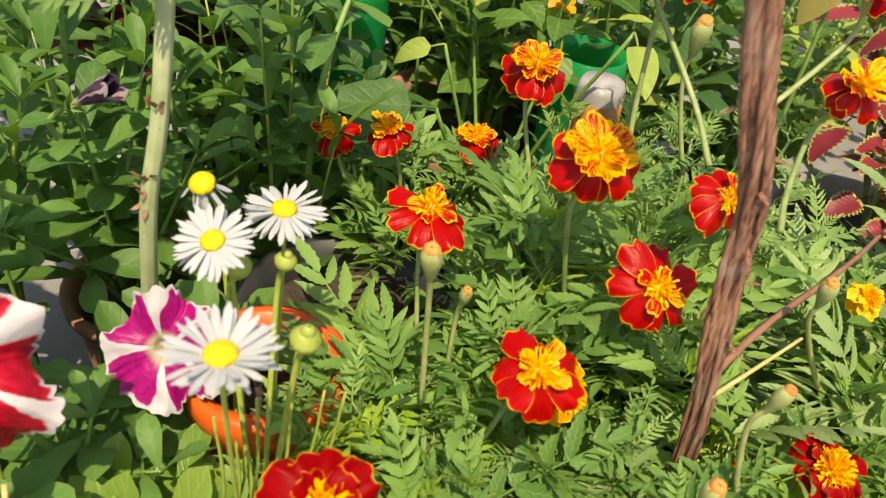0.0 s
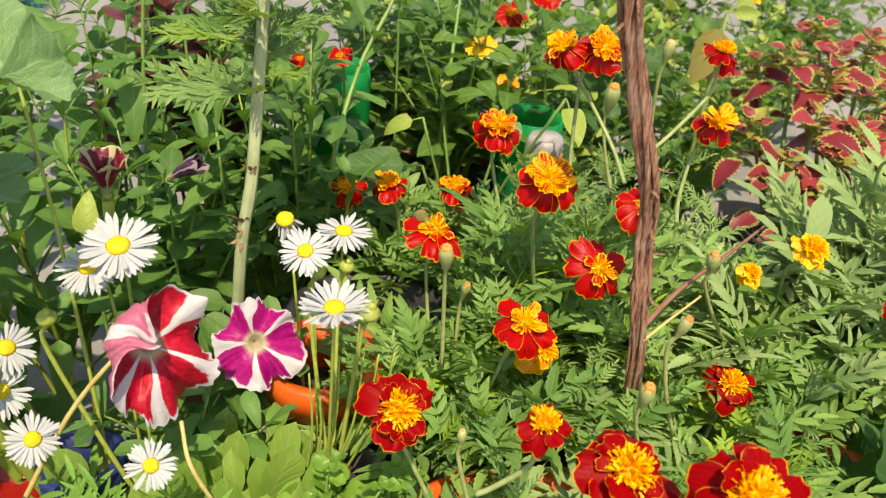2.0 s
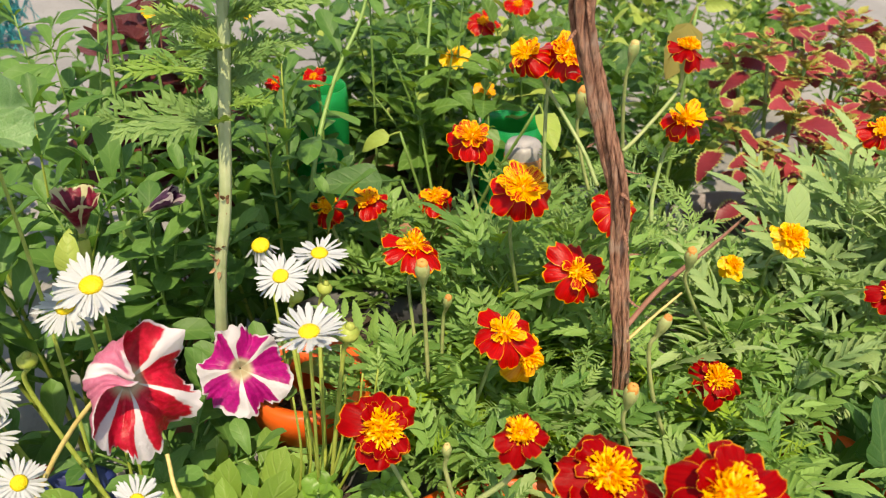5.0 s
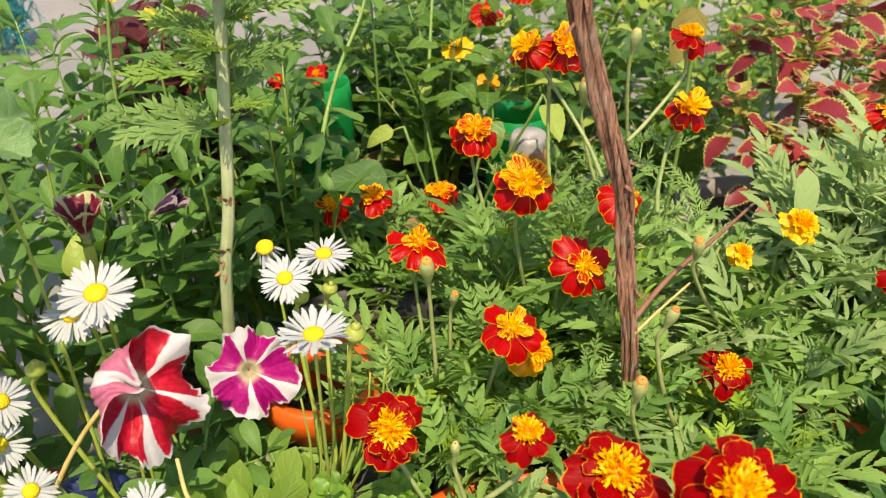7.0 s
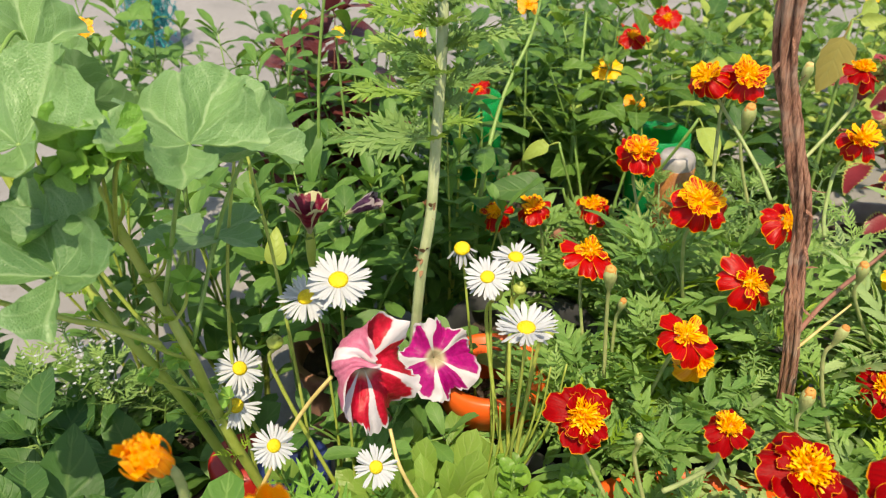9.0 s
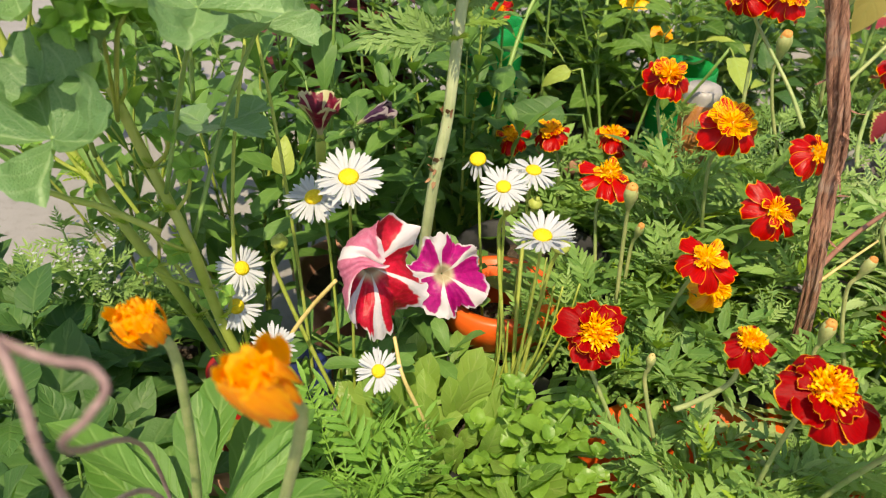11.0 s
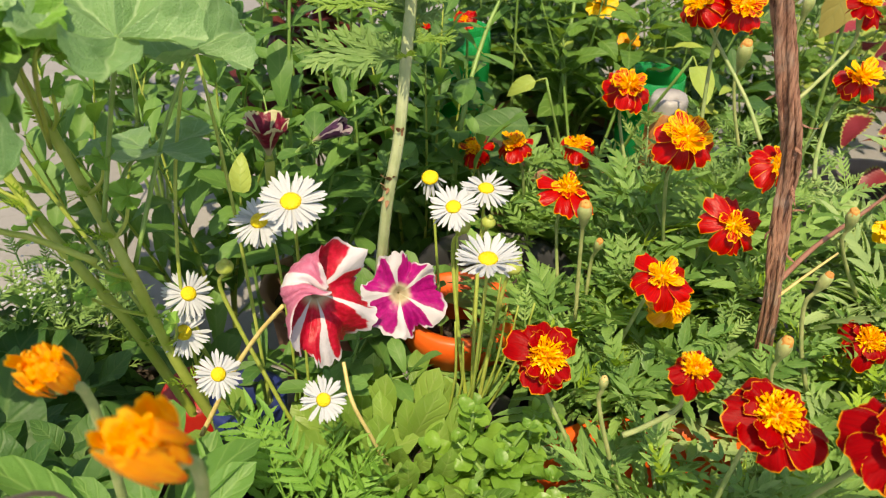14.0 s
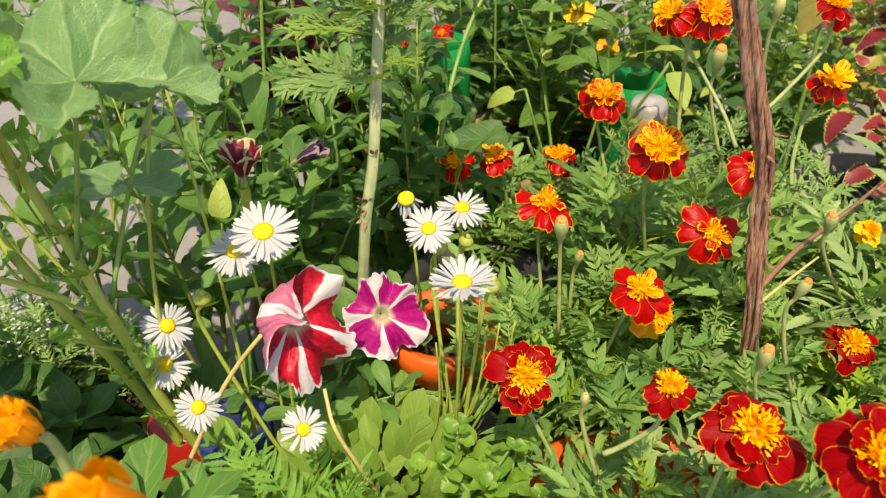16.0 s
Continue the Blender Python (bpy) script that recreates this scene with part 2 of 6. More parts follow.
M_FLORET = floret_mat()


def petunia_mat(name, body, deep, star, faded=None, tube_to=0.20, wide=0.05):
    """A petunia's corolla: five white rays on a coloured ground, by the angle round the throat."""
    n = Nodes(name)
    u, v = n.uv()
    ang = n.math("PINGPONG", n.math("MULTIPLY", u, 5.0), 0.5)
    wob = n.math("MULTIPLY_ADD", n.noise(90.0, 3.0), 0.14, -0.07)
    width = n.math("MULTIPLY_ADD", n.math("MULTIPLY", v, v), 0.09, wide)
    ray = n.math("SUBTRACT", 1.0, n.step(n.math("SUBTRACT", n.math("ADD", ang, wob), width), 0.0, 0.03))
    throat = n.math("SUBTRACT", 1.0, n.step(v, tube_to, tube_to + 0.16))
    vein = n.noise(300.0, 3.0)
    col = n.mix(n.step(vein, 0.35, 0.7), deep, body)
    if faded:
        col = n.mix(n.math("MULTIPLY", n.step(n.noise(22.0, 1.0), 0.52, 0.60), 0.85), col, faded)
    tip = n.math("MULTIPLY", n.step(n.math("ADD", v, wob), 0.93, 0.97), n.step(n.math("SUBTRACT", 0.5, ang), 0.05, 0.2))
    col = n.mix(n.math("MAXIMUM", ray, tip), col, star)
    col = n.mix(n.math("MULTIPLY", throat, 0.85), col, (0.50, 0.47, 0.28))
    return n.finish(col, 0.45, n.math("ADD", vein, n.math("MULTIPLY", ray, 0.3)), 0.5, 0.0012, 0.28, col, 0.4)


M_PET_RED = petunia_mat("red_striped_petunia", (0.60, 0.006, 0.040), (0.42, 0.002, 0.018), (0.62, 0.58, 0.61))
M_PET_RED_BACK = petunia_mat("pale_red_petunia_back", (0.62, 0.20, 0.32), (0.55, 0.14, 0.25), (0.70, 0.64, 0.68))
M_PET_MAG = petunia_mat("magenta_striped_petunia", (0.48, 0.004, 0.21), (0.34, 0.002, 0.15), (0.62, 0.58, 0.62), wide=0.065)
M_PET_MAG_BACK = petunia_mat("pale_magenta_petunia_back", (0.52, 0.10, 0.36), (0.44, 0.07, 0.30), (0.68, 0.62, 0.68), wide=0.065)
M_PET_DARK = petunia_mat("dark_striped_petunia", (0.24, 0.012, 0.04), (0.14, 0.006, 0.025), (0.52, 0.49, 0.28), None, 0.24, 0.02)
M_PET_VIOLET = petunia_mat("faded_violet_petunia", (0.09, 0.03, 0.08), (0.05, 0.015, 0.05), (0.36, 0.30, 0.32))


def coleus_mat():
    n = Nodes("coleus_leaf")
    u, v = n.uv()
    across = n.math("ABSOLUTE", n.math("MULTIPLY_ADD", u, 2.0, -1.0))
    wob = n.math("MULTIPLY_ADD", n.noise(120.0, 4.0, 0.7), 0.5, -0.25)
    e = n.math("ADD", n.math("MAXIMUM", across, n.math("ABSOLUTE", n.math("MULTIPLY_ADD", v, 2.0, -1.0))), wob)
    rim = n.step(e, 0.80, 0.90)
    spread = n.math("ADD", n.math("MULTIPLY", n.random(), 0.7), n.math("MULTIPLY", n.noise(80.0), 0.4), clamp=True)
    red = n.mix(spread, (0.17, 0.012, 0.020), (0.38, 0.048, 0.062))
    wave = n.math("PINGPONG", n.math("MULTIPLY", n.math("SUBTRACT", v, n.math("MULTIPLY", across, 0.25)), 8.0), 0.5)
    red = n.mix(n.math("MULTIPLY", n.math("SUBTRACT", 1.0, n.step(wave, 0.02, 0.12)), 0.25), red, (0.20, 0.012, 0.03))
    col = n.mix(rim, red, n.mix(n.noise(200.0), (0.32, 0.34, 0.07), (0.50, 0.48, 0.16)))
    return n.finish(col, 0.5, wave, 0.15, 0.002, 0.22, col, 0.45)


M_COLEUS = coleus_mat()


def bark_mat():
    n = Nodes("twisted_bark")
    c = n.node("Mapping")
    n.put(n.local(), c.inputs[0])
    c.inputs["Scale"].default_value = (520, 520, 26)
    f = n.noise(1.0, 5.0, 0.65, c.outputs[0])
    g = n.noise(35.0, 3.0)
    col = n.mix(n.step(f, 0.32, 0.66), (0.13, 0.045, 0.026), (0.46, 0.23, 0.15))
    col = n.mix(n.math("MULTIPLY", n.step(g, 0.48, 0.66), 0.65), col, (0.46, 0.34, 0.27))
    return n.finish(col, 0.75, f, 1.0, 0.003)


M_BARK = bark_mat()


def ground_mat():
    n = Nodes("pavement")
    f, g = n.noise(3.0, 6.0, 0.6), n.noise(60.0, 5.0, 0.7)
    col = n.mix(n.step(f, 0.3, 0.7), (0.195, 0.187, 0.188), (0.275, 0.262, 0.262))
    col = n.mix(n.math("MULTIPLY", n.step(g, 0.5, 0.72), 0.5), col, (0.14, 0.125, 0.11))
    return n.finish(col, 0.85, g, 0.5, 0.002)


M_GROUND = ground_mat()
M_SOIL = plain_mat("damp_soil", (0.035, 0.024, 0.017), (0.09, 0.065, 0.045), 90, 0.9, bump=1.0, dist=0.006)
M_POT_ORANGE = plain_mat("orange_plastic", (0.72, 0.085, 0.012), (0.82, 0.13, 0.02), 20, 0.4, 0.15)
M_POT_RED = plain_mat("red_plastic", (0.30, 0.010, 0.008), (0.42, 0.02, 0.014), 20, 0.4, 0.1)
M_POT_BLUE = plain_mat("navy_plastic", (0.012, 0.02, 0.10), (0.02, 0.035, 0.16), 20, 0.35)
M_POT_DARK = plain_mat("charcoal_plastic", (0.02, 0.02, 0.022), (0.05, 0.05, 0.055), 20, 0.45)
M_POT_GREY = plain_mat("weathered_grey_plastic", (0.22, 0.19, 0.19), (0.34, 0.30, 0.30), 25, 0.65)
M_POT_CLAY = plain_mat("clay", (0.30, 0.14, 0.09), (0.42, 0.22, 0.15), 25, 0.8)
M_BAG = plain_mat("white_plastic", (0.30, 0.28, 0.28), (0.5, 0.47, 0.46), 30, 0.4, 0.2)
M_WRAP = plain_mat("brown_orange_print", (0.26, 0.085, 0.02), (0.50, 0.23, 0.08), 45, 0.25, 0.15)
M_TEAL = plain_mat("teal_net", (0.0, 0.22, 0.24), (0.02, 0.36, 0.38), 80, 0.6)
M_MAUVE = plain_mat("mauve_stem", (0.17, 0.10, 0.10), (0.36, 0.24, 0.23), 160, 0.5)


def bottle_mat():
    n = Nodes("green_bottle_plastic")
    b = n.bsdf
    f = n.noise(14.0, 2.0)
    n.finish((0.0, 0.42, 0.13), 0.08, f, 0.9, 0.01, 0.4, (0.01, 0.70, 0.22))
    b.inputs["Transmission Weight"].default_value = 0.35
    return n.mat


M_BOTTLE = bottle_mat()

# ---- mesh tools ----


MADE = {}


class Shape:
    """Verts, faces with UVs, gathered into one mesh."""

    def __init__(self):
        self.v, self.f, self.uv, self.mi = [], [], [], []

    def grid(self, rows, uvs, close=False, mi=0):
        o, w = len(self.v), len(rows[0])
        for r in rows:
            self.v.extend(r)
        for i in range(len(rows) - 1):
            for j in range(w if close else w - 1):
                k = (j + 1) % w
                self.f.append((o + i * w + j, o + i * w + k, o + (i + 1) * w + k, o + (i + 1) * w + j))
                uk = uvs[i][j + 1] if j + 1 < len(uvs[i]) else (1.0, uvs[i][j][1])
                uk2 = uvs[i + 1][j + 1] if j + 1 < len(uvs[i]) else (1.0, uvs[i + 1][j][1])
                self.uv.extend((uvs[i][j], uk, uk2, uvs[i + 1][j]))
                self.mi.append(mi)

    def add(self, other, m, mi=0):
        o = len(self.v)
        self.v.extend(m @ Vector(p) for p in other.v)
        self.f.extend(tuple(o + i for i in f) for f in other.f)
        self.uv.extend(other.uv)
        self.mi.extend(k + mi for k in other.mi)
        return self

    def mesh(self, name, *mats):
        me = bpy.data.meshes.new(name)
        me.from_pydata([tuple(p) for p in self.v], [], self.f)
        layer = me.uv_layers.new(name="uv")
        layer.data.foreach_set("uv", [c for p in self.uv for c in p])
        for m in mats:
            me.materials.append(m)
        me.polygons.foreach_set("material_index", self.mi)
        me.polygons.foreach_set("use_smooth", [True] * len(me.polygons))
        me.update()
        MADE[me.name] = self
        return me


def spline(pts, steps=5):
    """A smooth line through the points."""
    p = [Vector(q) for q in pts]
    p = [p[0] * 2 - p[1], *p, p[-1] * 2 - p[-2]]
    out = []
    for i in range(1, len(p) - 2):
        for s in range(steps):
            t = s / steps
            out.append(0.5 * ((2 * p[i]) + (p[i + 1] - p[i - 1]) * t + (2 * p[i - 1] - 5 * p[i] + 4 * p[i + 1] - p[i + 2]) * t * t
                              + (3 * p[i] - p[i - 1] - 3 * p[i + 1] + p[i + 2]) * t ** 3))
    out.append(p[-2].copy())
    return out


def tube(pts, r0, r1, sides=6, steps=4, bumps=0.0, rnd=RND, ends=True, ridge=0.0):
    line = spline(pts, steps) if steps else [Vector(q) for q in pts]
    s, rows, uvs = Shape(), [], []
    ref = Vector((1, 0, 0))
    n = len(line)
    for i, p in enumerate(line):
        d = (line[min(i + 1, n - 1)] - line[max(i - 1, 0)]).normalized()
        a = d.cross(ref)
        a = a.normalized() if a.length > 0.2 else d.cross(Vector((0, 1, 0))).normalized()
        b = d.cross(a)
        r = r0 + (r1 - r0) * i / (n - 1)
        rows.append([p + (a * math.cos(k * math.tau / sides) + b * math.sin(k * math.tau / sides)) * r * (1 + bumps * (rnd.random() - 0.5) + ridge * (k % 3 - 1)) for k in range(sides)])
        uvs.append([(k / sides, i / (n - 1)) for k in range(sides)])
    if ends:
        rows = [[line[0]] * sides] + rows + [[line[-1]] * sides]
        uvs = [uvs[0]] + uvs + [uvs[-1]]
    s.grid(rows, uvs, True)
    return s


def lathe(profile, sides=24, wob=0.0, rnd=RND):
    s = Shape()
    rows = [[Vector((math.cos(k * math.tau / sides) * r * (1 + wob * (rnd.random() - 0.5)), math.sin(k * math.tau / sides) * r * (1 + wob * (rnd.random() - 0.5)), z)) for k in range(sides)] for r, z in profile]
    s.grid(rows, [[(k / sides, i / (len(profile) - 1)) for k in range(sides)] for i in range(len(profile))], True)
    return s


def blade(length, width, n=8, cols=(-1, -0.5, 0, 0.5, 1), shape=None, fold=0.25, curl=0.3, teeth=0.0, tooth_n=1.0, wave=0.0, rnd=RND, phase=0.0):
    """A leaf or petal along +y from its foot at the origin, facing +z."""
    s, rows, uvs = Shape(), [], []
    shape = shape or (lambda t: math.sin(math.pi * t ** 0.75) ** 0.8)
    twist = rnd.uniform(-0.25, 0.25)
    for i in range(n + 1):
        t = i / n
        w = width * 0.5 * max(shape(t), 0.015)
        saw = 1.0 + teeth * ((i * tooth_n) % 2 - 0.5) if 0 < i < n else 1.0
        y = length * (math.sin(curl * t) / curl if abs(curl) > 1e-3 else t)
        z = -length * (1 - math.cos(curl * t)) / curl if abs(curl) > 1e-3 else 0.0
        row = []
        for c in cols:
            k = abs(c)
            x = c * w * (saw if k > 0.9 else 1.0)
            dz = fold * k * w + wave * w * math.sin(phase + t * 9 + c * 2.1) * k + twist * x * t
            row.append(Vector((x, y - (teeth * w * 0.3 * ((i * tooth_n) % 2) if k > 0.9 else 0), z + dz)))
        rows.append(row)
        uvs.append([(c * 0.5 + 0.5, t) for c in cols])
    s.grid(rows, uvs)
    return s


def frame_to(direction, up=(0, 0, 1), at=(0, 0, 0), roll=0.0, scale=1.0):
    """A pose whose +y runs along direction, with +z as near to up as may be."""
    y = Vector(direction).normalized()
    x = y.cross(Vector(up))
    x = x.normalized() if x.length > 1e-3 else Vector((1, 0, 0))
    z = x.cross(y)
    m = Matrix((x, y, z)).transposed().to_4x4()
    return Matrix.Translation(at) @ m @ pose(0, 0, 0, 0, roll, 0) @ Matrix.Scale(scale, 4)


def facing(tilt, azimuth):
    """The way a flower looks: tilt from straight up, towards the azimuth (0: to -y, 90: to +x)."""
    t, a = radians(tilt), radians(azimuth)
    return Vector((math.sin(t) * math.sin(a), -math.sin(t) * math.cos(a), math.cos(t)))


def face_pose(at, way, turn=0.0, scale=1.0):
    q = Vector(way).to_track_quat("Z", "Y").to_matrix().to_4x4()
    return Matrix.Translation(at) @ q @ pose(0, 0, 0, 0, 0, turn) @ Matrix.Scale(scale, 4)


def thing(name, at, label, category, group="", kind=""):
    ob = new(name)
    ob.empty_display_size = 0.02
    ob.location = at
    ob["at"] = at
    return tagged(ob, label, category, group, kind)


def part(name, mesh, parent, m=None, label=""):
    ob = new(name, mesh)
    ob.parent = parent
    if m is not None:
        ob.matrix_basis = m
    return tagged(ob, label)


def rel(parent, p):
    return Vector(p) - parent.location


# ---- leaf and petal meshes, a few of each kind, shared ----
def pinnate(length, pairs, leaflet, width, droop, rnd, teeth=0.35, n=9, spread_to=(36, 54), lift=0.12):
    """A compound leaf: a rib with opposite toothed leaflets, nearly in one plane, and one at the tip."""
    s = Shape()
    bend = rnd.uniform(-0.006, 0.006)
    pts = [(bend * i * i / 16, length * i / 4, -droop * length * (i / 4) ** 2) for i in range(5)]
    s.add(tube(pts, 0.0011, 0.0005, 4, 2, ends=False), Matrix())
    line = spline(pts, 6)
    for i in range(pairs):
        t = 0.24 + 0.68 * i / max(pairs - 1, 1)
        p = line[int(t * (len(line) - 1))]
        size = leaflet * (0.55 + 0.55 * math.sin(math.pi * min(t * 0.95 + 0.05, 1)))
        for side in (-1, 1):
            a = radians(rnd.uniform(*spread_to)) * side
            way = Vector((math.sin(a), math.cos(a), lift + rnd.uniform(-0.10, 0.12) - droop * t))
            b = blade(size * rnd.uniform(0.88, 1.12), width * size / leaflet * rnd.uniform(0.9, 1.15), n, (-1, 0, 1), None, 0.35, rnd.uniform(0.05, 0.5), teeth, 1, rnd=rnd)
            s.add(b, frame_to(way, (0, 0, 1), p, rnd.uniform(-12, 12)))
    s.add(blade(leaflet, width, n, (-1, 0, 1), None, 0.35, 0.3, teeth, 1, rnd=rnd), frame_to(line[-1] - line[-2], (0, 0, 1), line[-1]))
    return s


MARI_LEAVES = [pinnate(RND.uniform(0.058, 0.080), RND.choice((5, 5, 6, 6)), RND.uniform(0.024, 0.032), 0.0080, RND.uniform(0.05, 0.4), RND, teeth=0.24, n=13).mesh("marigold_leaf", M_MARI) for _ in range(10)]
YOUNG_LEAVES = [pinnate(RND.uniform(0.035, 0.05), 5, RND.uniform(0.016, 0.020), 0.0046, RND.uniform(0.0, 0.2), RND, lift=0.3).mesh("young_marigold_leaf", M_YOUNG) for _ in range(4)]
MARI_FINE = [pinnate(RND.uniform(0.035, 0.05), 6, 0.014, 0.0032, RND.uniform(0.0, 0.3), RND, n=5).mesh("fine_marigold_leaf", M_FINE) for _ in range(5)]
MARI_PALE = [pinnate(RND.uniform(0.07, 0.10), RND.choice((5, 6)), RND.uniform(0.034, 0.042), 0.0098, RND.uniform(0.1, 0.4), RND, teeth=0.26, n=17).mesh("pale_marigold_leaf", M_MARI_PALE) for _ in range(5)]


FERN_LEAVES = [pinnate(RND.uniform(0.075, 0.095), 8, RND.uniform(0.024, 0.029), 0.0050, RND.uniform(0.05, 0.25), RND, teeth=0.30, n=13, spread_to=(44, 56), lift=0.04).mesh("fern_like_leaf", M_FERN) for _ in range(4)]


def feather(length, pairs, lobe, rnd, droop=0.3):
    """A flat leaf cut to its winged rib into forward-pointing lobes, each with a few sharp teeth."""
    s = Shape()
    bend = rnd.uniform(-0.010, 0.010)
    pts = [(bend * i * i / 16, length * i / 4, -droop * length * (i / 4) ** 2) for i in range(5)]
    s.add(tube(pts, 0.0013, 0.0005, 4, 2, ends=False), Matrix())
    line = spline(pts, 8)
    s.add(blade(length, 0.0060, 8, (-1, 0, 1), None, 0.2, droop * 1.6, rnd=rnd), Matrix())
    for i in range(pairs + 1):
        t = min(0.22 + 0.76 * i / pairs, 1.0)
        p = line[int(t * (len(line) - 1))]
        size = lobe * rnd.uniform(0.85, 1.15) * (0.45 + 0.65 * math.sin(math.pi * min(t * 0.9, 1)))
        for side in (-1, 1) if i < pairs else (0,):
            a = radians(rnd.uniform(30, 46)) * side
            m = frame_to((math.sin(a), math.cos(a), rnd.uniform(-0.1, 0.35) - droop * t), (0, 0, 1), p, rnd.uniform(-28, 28))
            s.add(blade(size, size * 0.24, 5, (-1, 0, 1), None, 0.25, rnd.uniform(0.1, 0.7), rnd=rnd), m)
            for k in range(2):
                for q in (-1, 1):
                    b = radians(rnd.uniform(24, 38)) * q
                    s.add(blade(size * (0.52 - 0.12 * k) * rnd.uniform(0.8, 1.2), size * 0.12, 3, (-1, 0, 1), None, 0.25, 0.2, rnd=rnd), m @ frame_to((math.sin(b), math.cos(b), 0.08), (0, 0, 1), (0, size * (0.25 + 0.27 * k), 0)))
    return s


FEATHERS = [feather(RND.uniform(0.055, 0.078), 5, 0.027, RND).mesh("feathery_leaf", M_FEATHER) for _ in range(5)]
FEATHERS[1::2] = [feather(RND.uniform(0.045, 0.060), 6, 0.019, RND, 0.2).mesh("young_feathery_leaf", M_FEATHER_YOUNG) for _ in range(2)]


def simple_leaves(count, lo, hi, ratio, mat, name, shape=None, stalk=0.15, rows=9, **more):
    out = []
    for _ in range(count):
        size = RND.uniform(lo, hi)
        s = Shape()
        foot = size * stalk
        s.add(tube([(0, 0, 0), (0, foot * 0.5, 0.001), (0, foot, 0)], 0.0014, 0.001, 4, 2, ends=False), Matrix())
        s.add(blade(size, size * ratio * RND.uniform(0.85, 1.15), rows, (-1, -0.55, 0, 0.55, 1), shape, RND.uniform(0.1, 0.45), RND.uniform(0.15, 1.0), wave=RND.uniform(0.05, 0.22), phase=RND.uniform(0, 6), **more), Matrix.Translation((0, foot * 0.96, 0)))
        out.append(s.mesh(name, mat))
    return out


SPOON = lambda t: (0.22 + 0.78 * min(1, max(0, (t - 0.12) / 0.5)) ** 1.4) * (1 - max(0, (t - 0.72) / 0.28) ** 2.4) ** 0.6 if t < 1 else 0.02
LONG = lambda t: (0.22 + 0.78 * min(1, t / 0.58) ** 0.9) * (1 - max(0, (t - 0.66) / 0.34) ** 2.6) ** 0.5 if t < 1 else 0.02
EGG = lambda t: math.sin(math.pi * t ** 0.62) ** 0.75
ROUND = lambda t: math.sin(math.pi * min(t, 0.985)) ** 0.5
OBLONG_LEAVES = simple_leaves(10, 0.044, 0.070, 0.40, M_OBLONG, "oblong_leaf", LONG)
BROAD_LEAVES = simple_leaves(7, 0.030, 0.055, 0.58, M_BROAD, "broad_leaf", EGG, 0.4, teeth=0.06)
BASAL_LEAVES = simple_leaves(6, 0.040, 0.066, 0.42, M_BASAL, "basal_leaf", SPOON, 0.05, teeth=0.07)
ROUND_LEAVES = simple_leaves(6, 0.011, 0.020, 0.95, M_SUCC, "round_leaf", ROUND, 0.15, rows=12)
CAL_LEAVES = simple_leaves(5, 0.055, 0.085, 0.32, M_CALLEAF, "calendula_leaf", SPOON, 0.02)
SHADE_DARK_LEAVES = simple_leaves(6, 0.045, 0.075, 0.55, M_SHADELEAF, "shade_dark_leaf", EGG, 0.3, teeth=0.05)
TAN_LEAVES = simple_leaves(2, 0.062, 0.066, 0.62, M_TAN, "tan_leaf", EGG, 0.3, teeth=0.08)
YELLOWING = simple_leaves(3, 0.04, 0.055, 0.5, M_YELLEAF, "yellowing_leaf", EGG, 0.3)
PURPLE_LEAVES = simple_leaves(4, 0.060, 0.085, 0.62, M_PURPLE, "purple_leaf", EGG, 0.3, teeth=0.1)
COLEUS_LEAVES = simple_leaves(9, 0.050, 0.070, 0.72, M_COLEUS, "coleus_leaf", EGG, 0.25, rows=21, teeth=0.26)
COLEUS_YOUNG = simple_leaves(4, 0.014, 0.026, 0.6, M_COLEUS_YOUNG, "young_coleus_leaf", EGG, 0.2, rows=9, teeth=0.4)


def mallow_leaf(radius, rnd):
    """A broad leaf of five shallow toothed lobes, cupped, each lobe folded along its rib; the stalk joins at the origin, in the notch."""
    s, rows, uvs = Shape(), [], []
    rings, spokes, notch = 18, 125, 0.55
    ph, droop = rnd.uniform(0, 6), [rnd.uniform(-0.25, 0.60) for _ in range(5)]
    reach = [rnd.uniform(0.80, 0.95), rnd.uniform(0.92, 1.04), 1.0, rnd.uniform(0.92, 1.04), rnd.uniform(0.80, 0.95)]
    cup = rnd.uniform(0.30, 0.50)
    for i in range(rings + 1):
        r = i / rings
        row, uvr = [], []
        for j in range(spokes + 1):
            a = -math.pi + notch * 0.5 + (math.tau - notch) * j / spokes
            q = min(j / spokes * 5, 4.999)
            k, lobe_no = q % 1, int(q)
            near = max(0, min(4, lobe_no + (1 if k > 0.5 else -1)))
            w = abs(k - 0.5)
            length = reach[lobe_no] * (1 - w) + reach[near] * w
            fall = droop[lobe_no] * (1 - w) + droop[near] * w
            fold = 1 - abs(2 * k - 1)
            lobe = 0.74 + 0.26 * math.sin(math.pi * k) ** 0.55
            tooth = 0.045 * (abs((j % 5) - 2) / 2 - 0.5) * (r > 0.97)
            rad = radius * r * length * (1 + (lobe - 1) * r ** 2) * (1 - tooth)
            x, y = math.sin(a) * rad, math.cos(a) * rad
            z = cup * r ** 1.4 + 0.62 * r * (0.5 - fold) * (1 - 0.45 * r) - fall * r ** 3 + 0.045 * r ** 3 * math.sin(9 * a + ph)
            p = Vector((x, y, radius * z))
            crinkle = noise.noise_vector(p / radius * 3.0 + Vector((ph, 0, 0))) * 0.055 + noise.noise_vector(p / radius * 11.0) * 0.016
            row.append(p + crinkle * radius * min(1.0, 2 * r))
            uvr.append((k, r))
        rows.append(row)
        uvs.append(uvr)
    s.grid(rows, uvs)
    return s


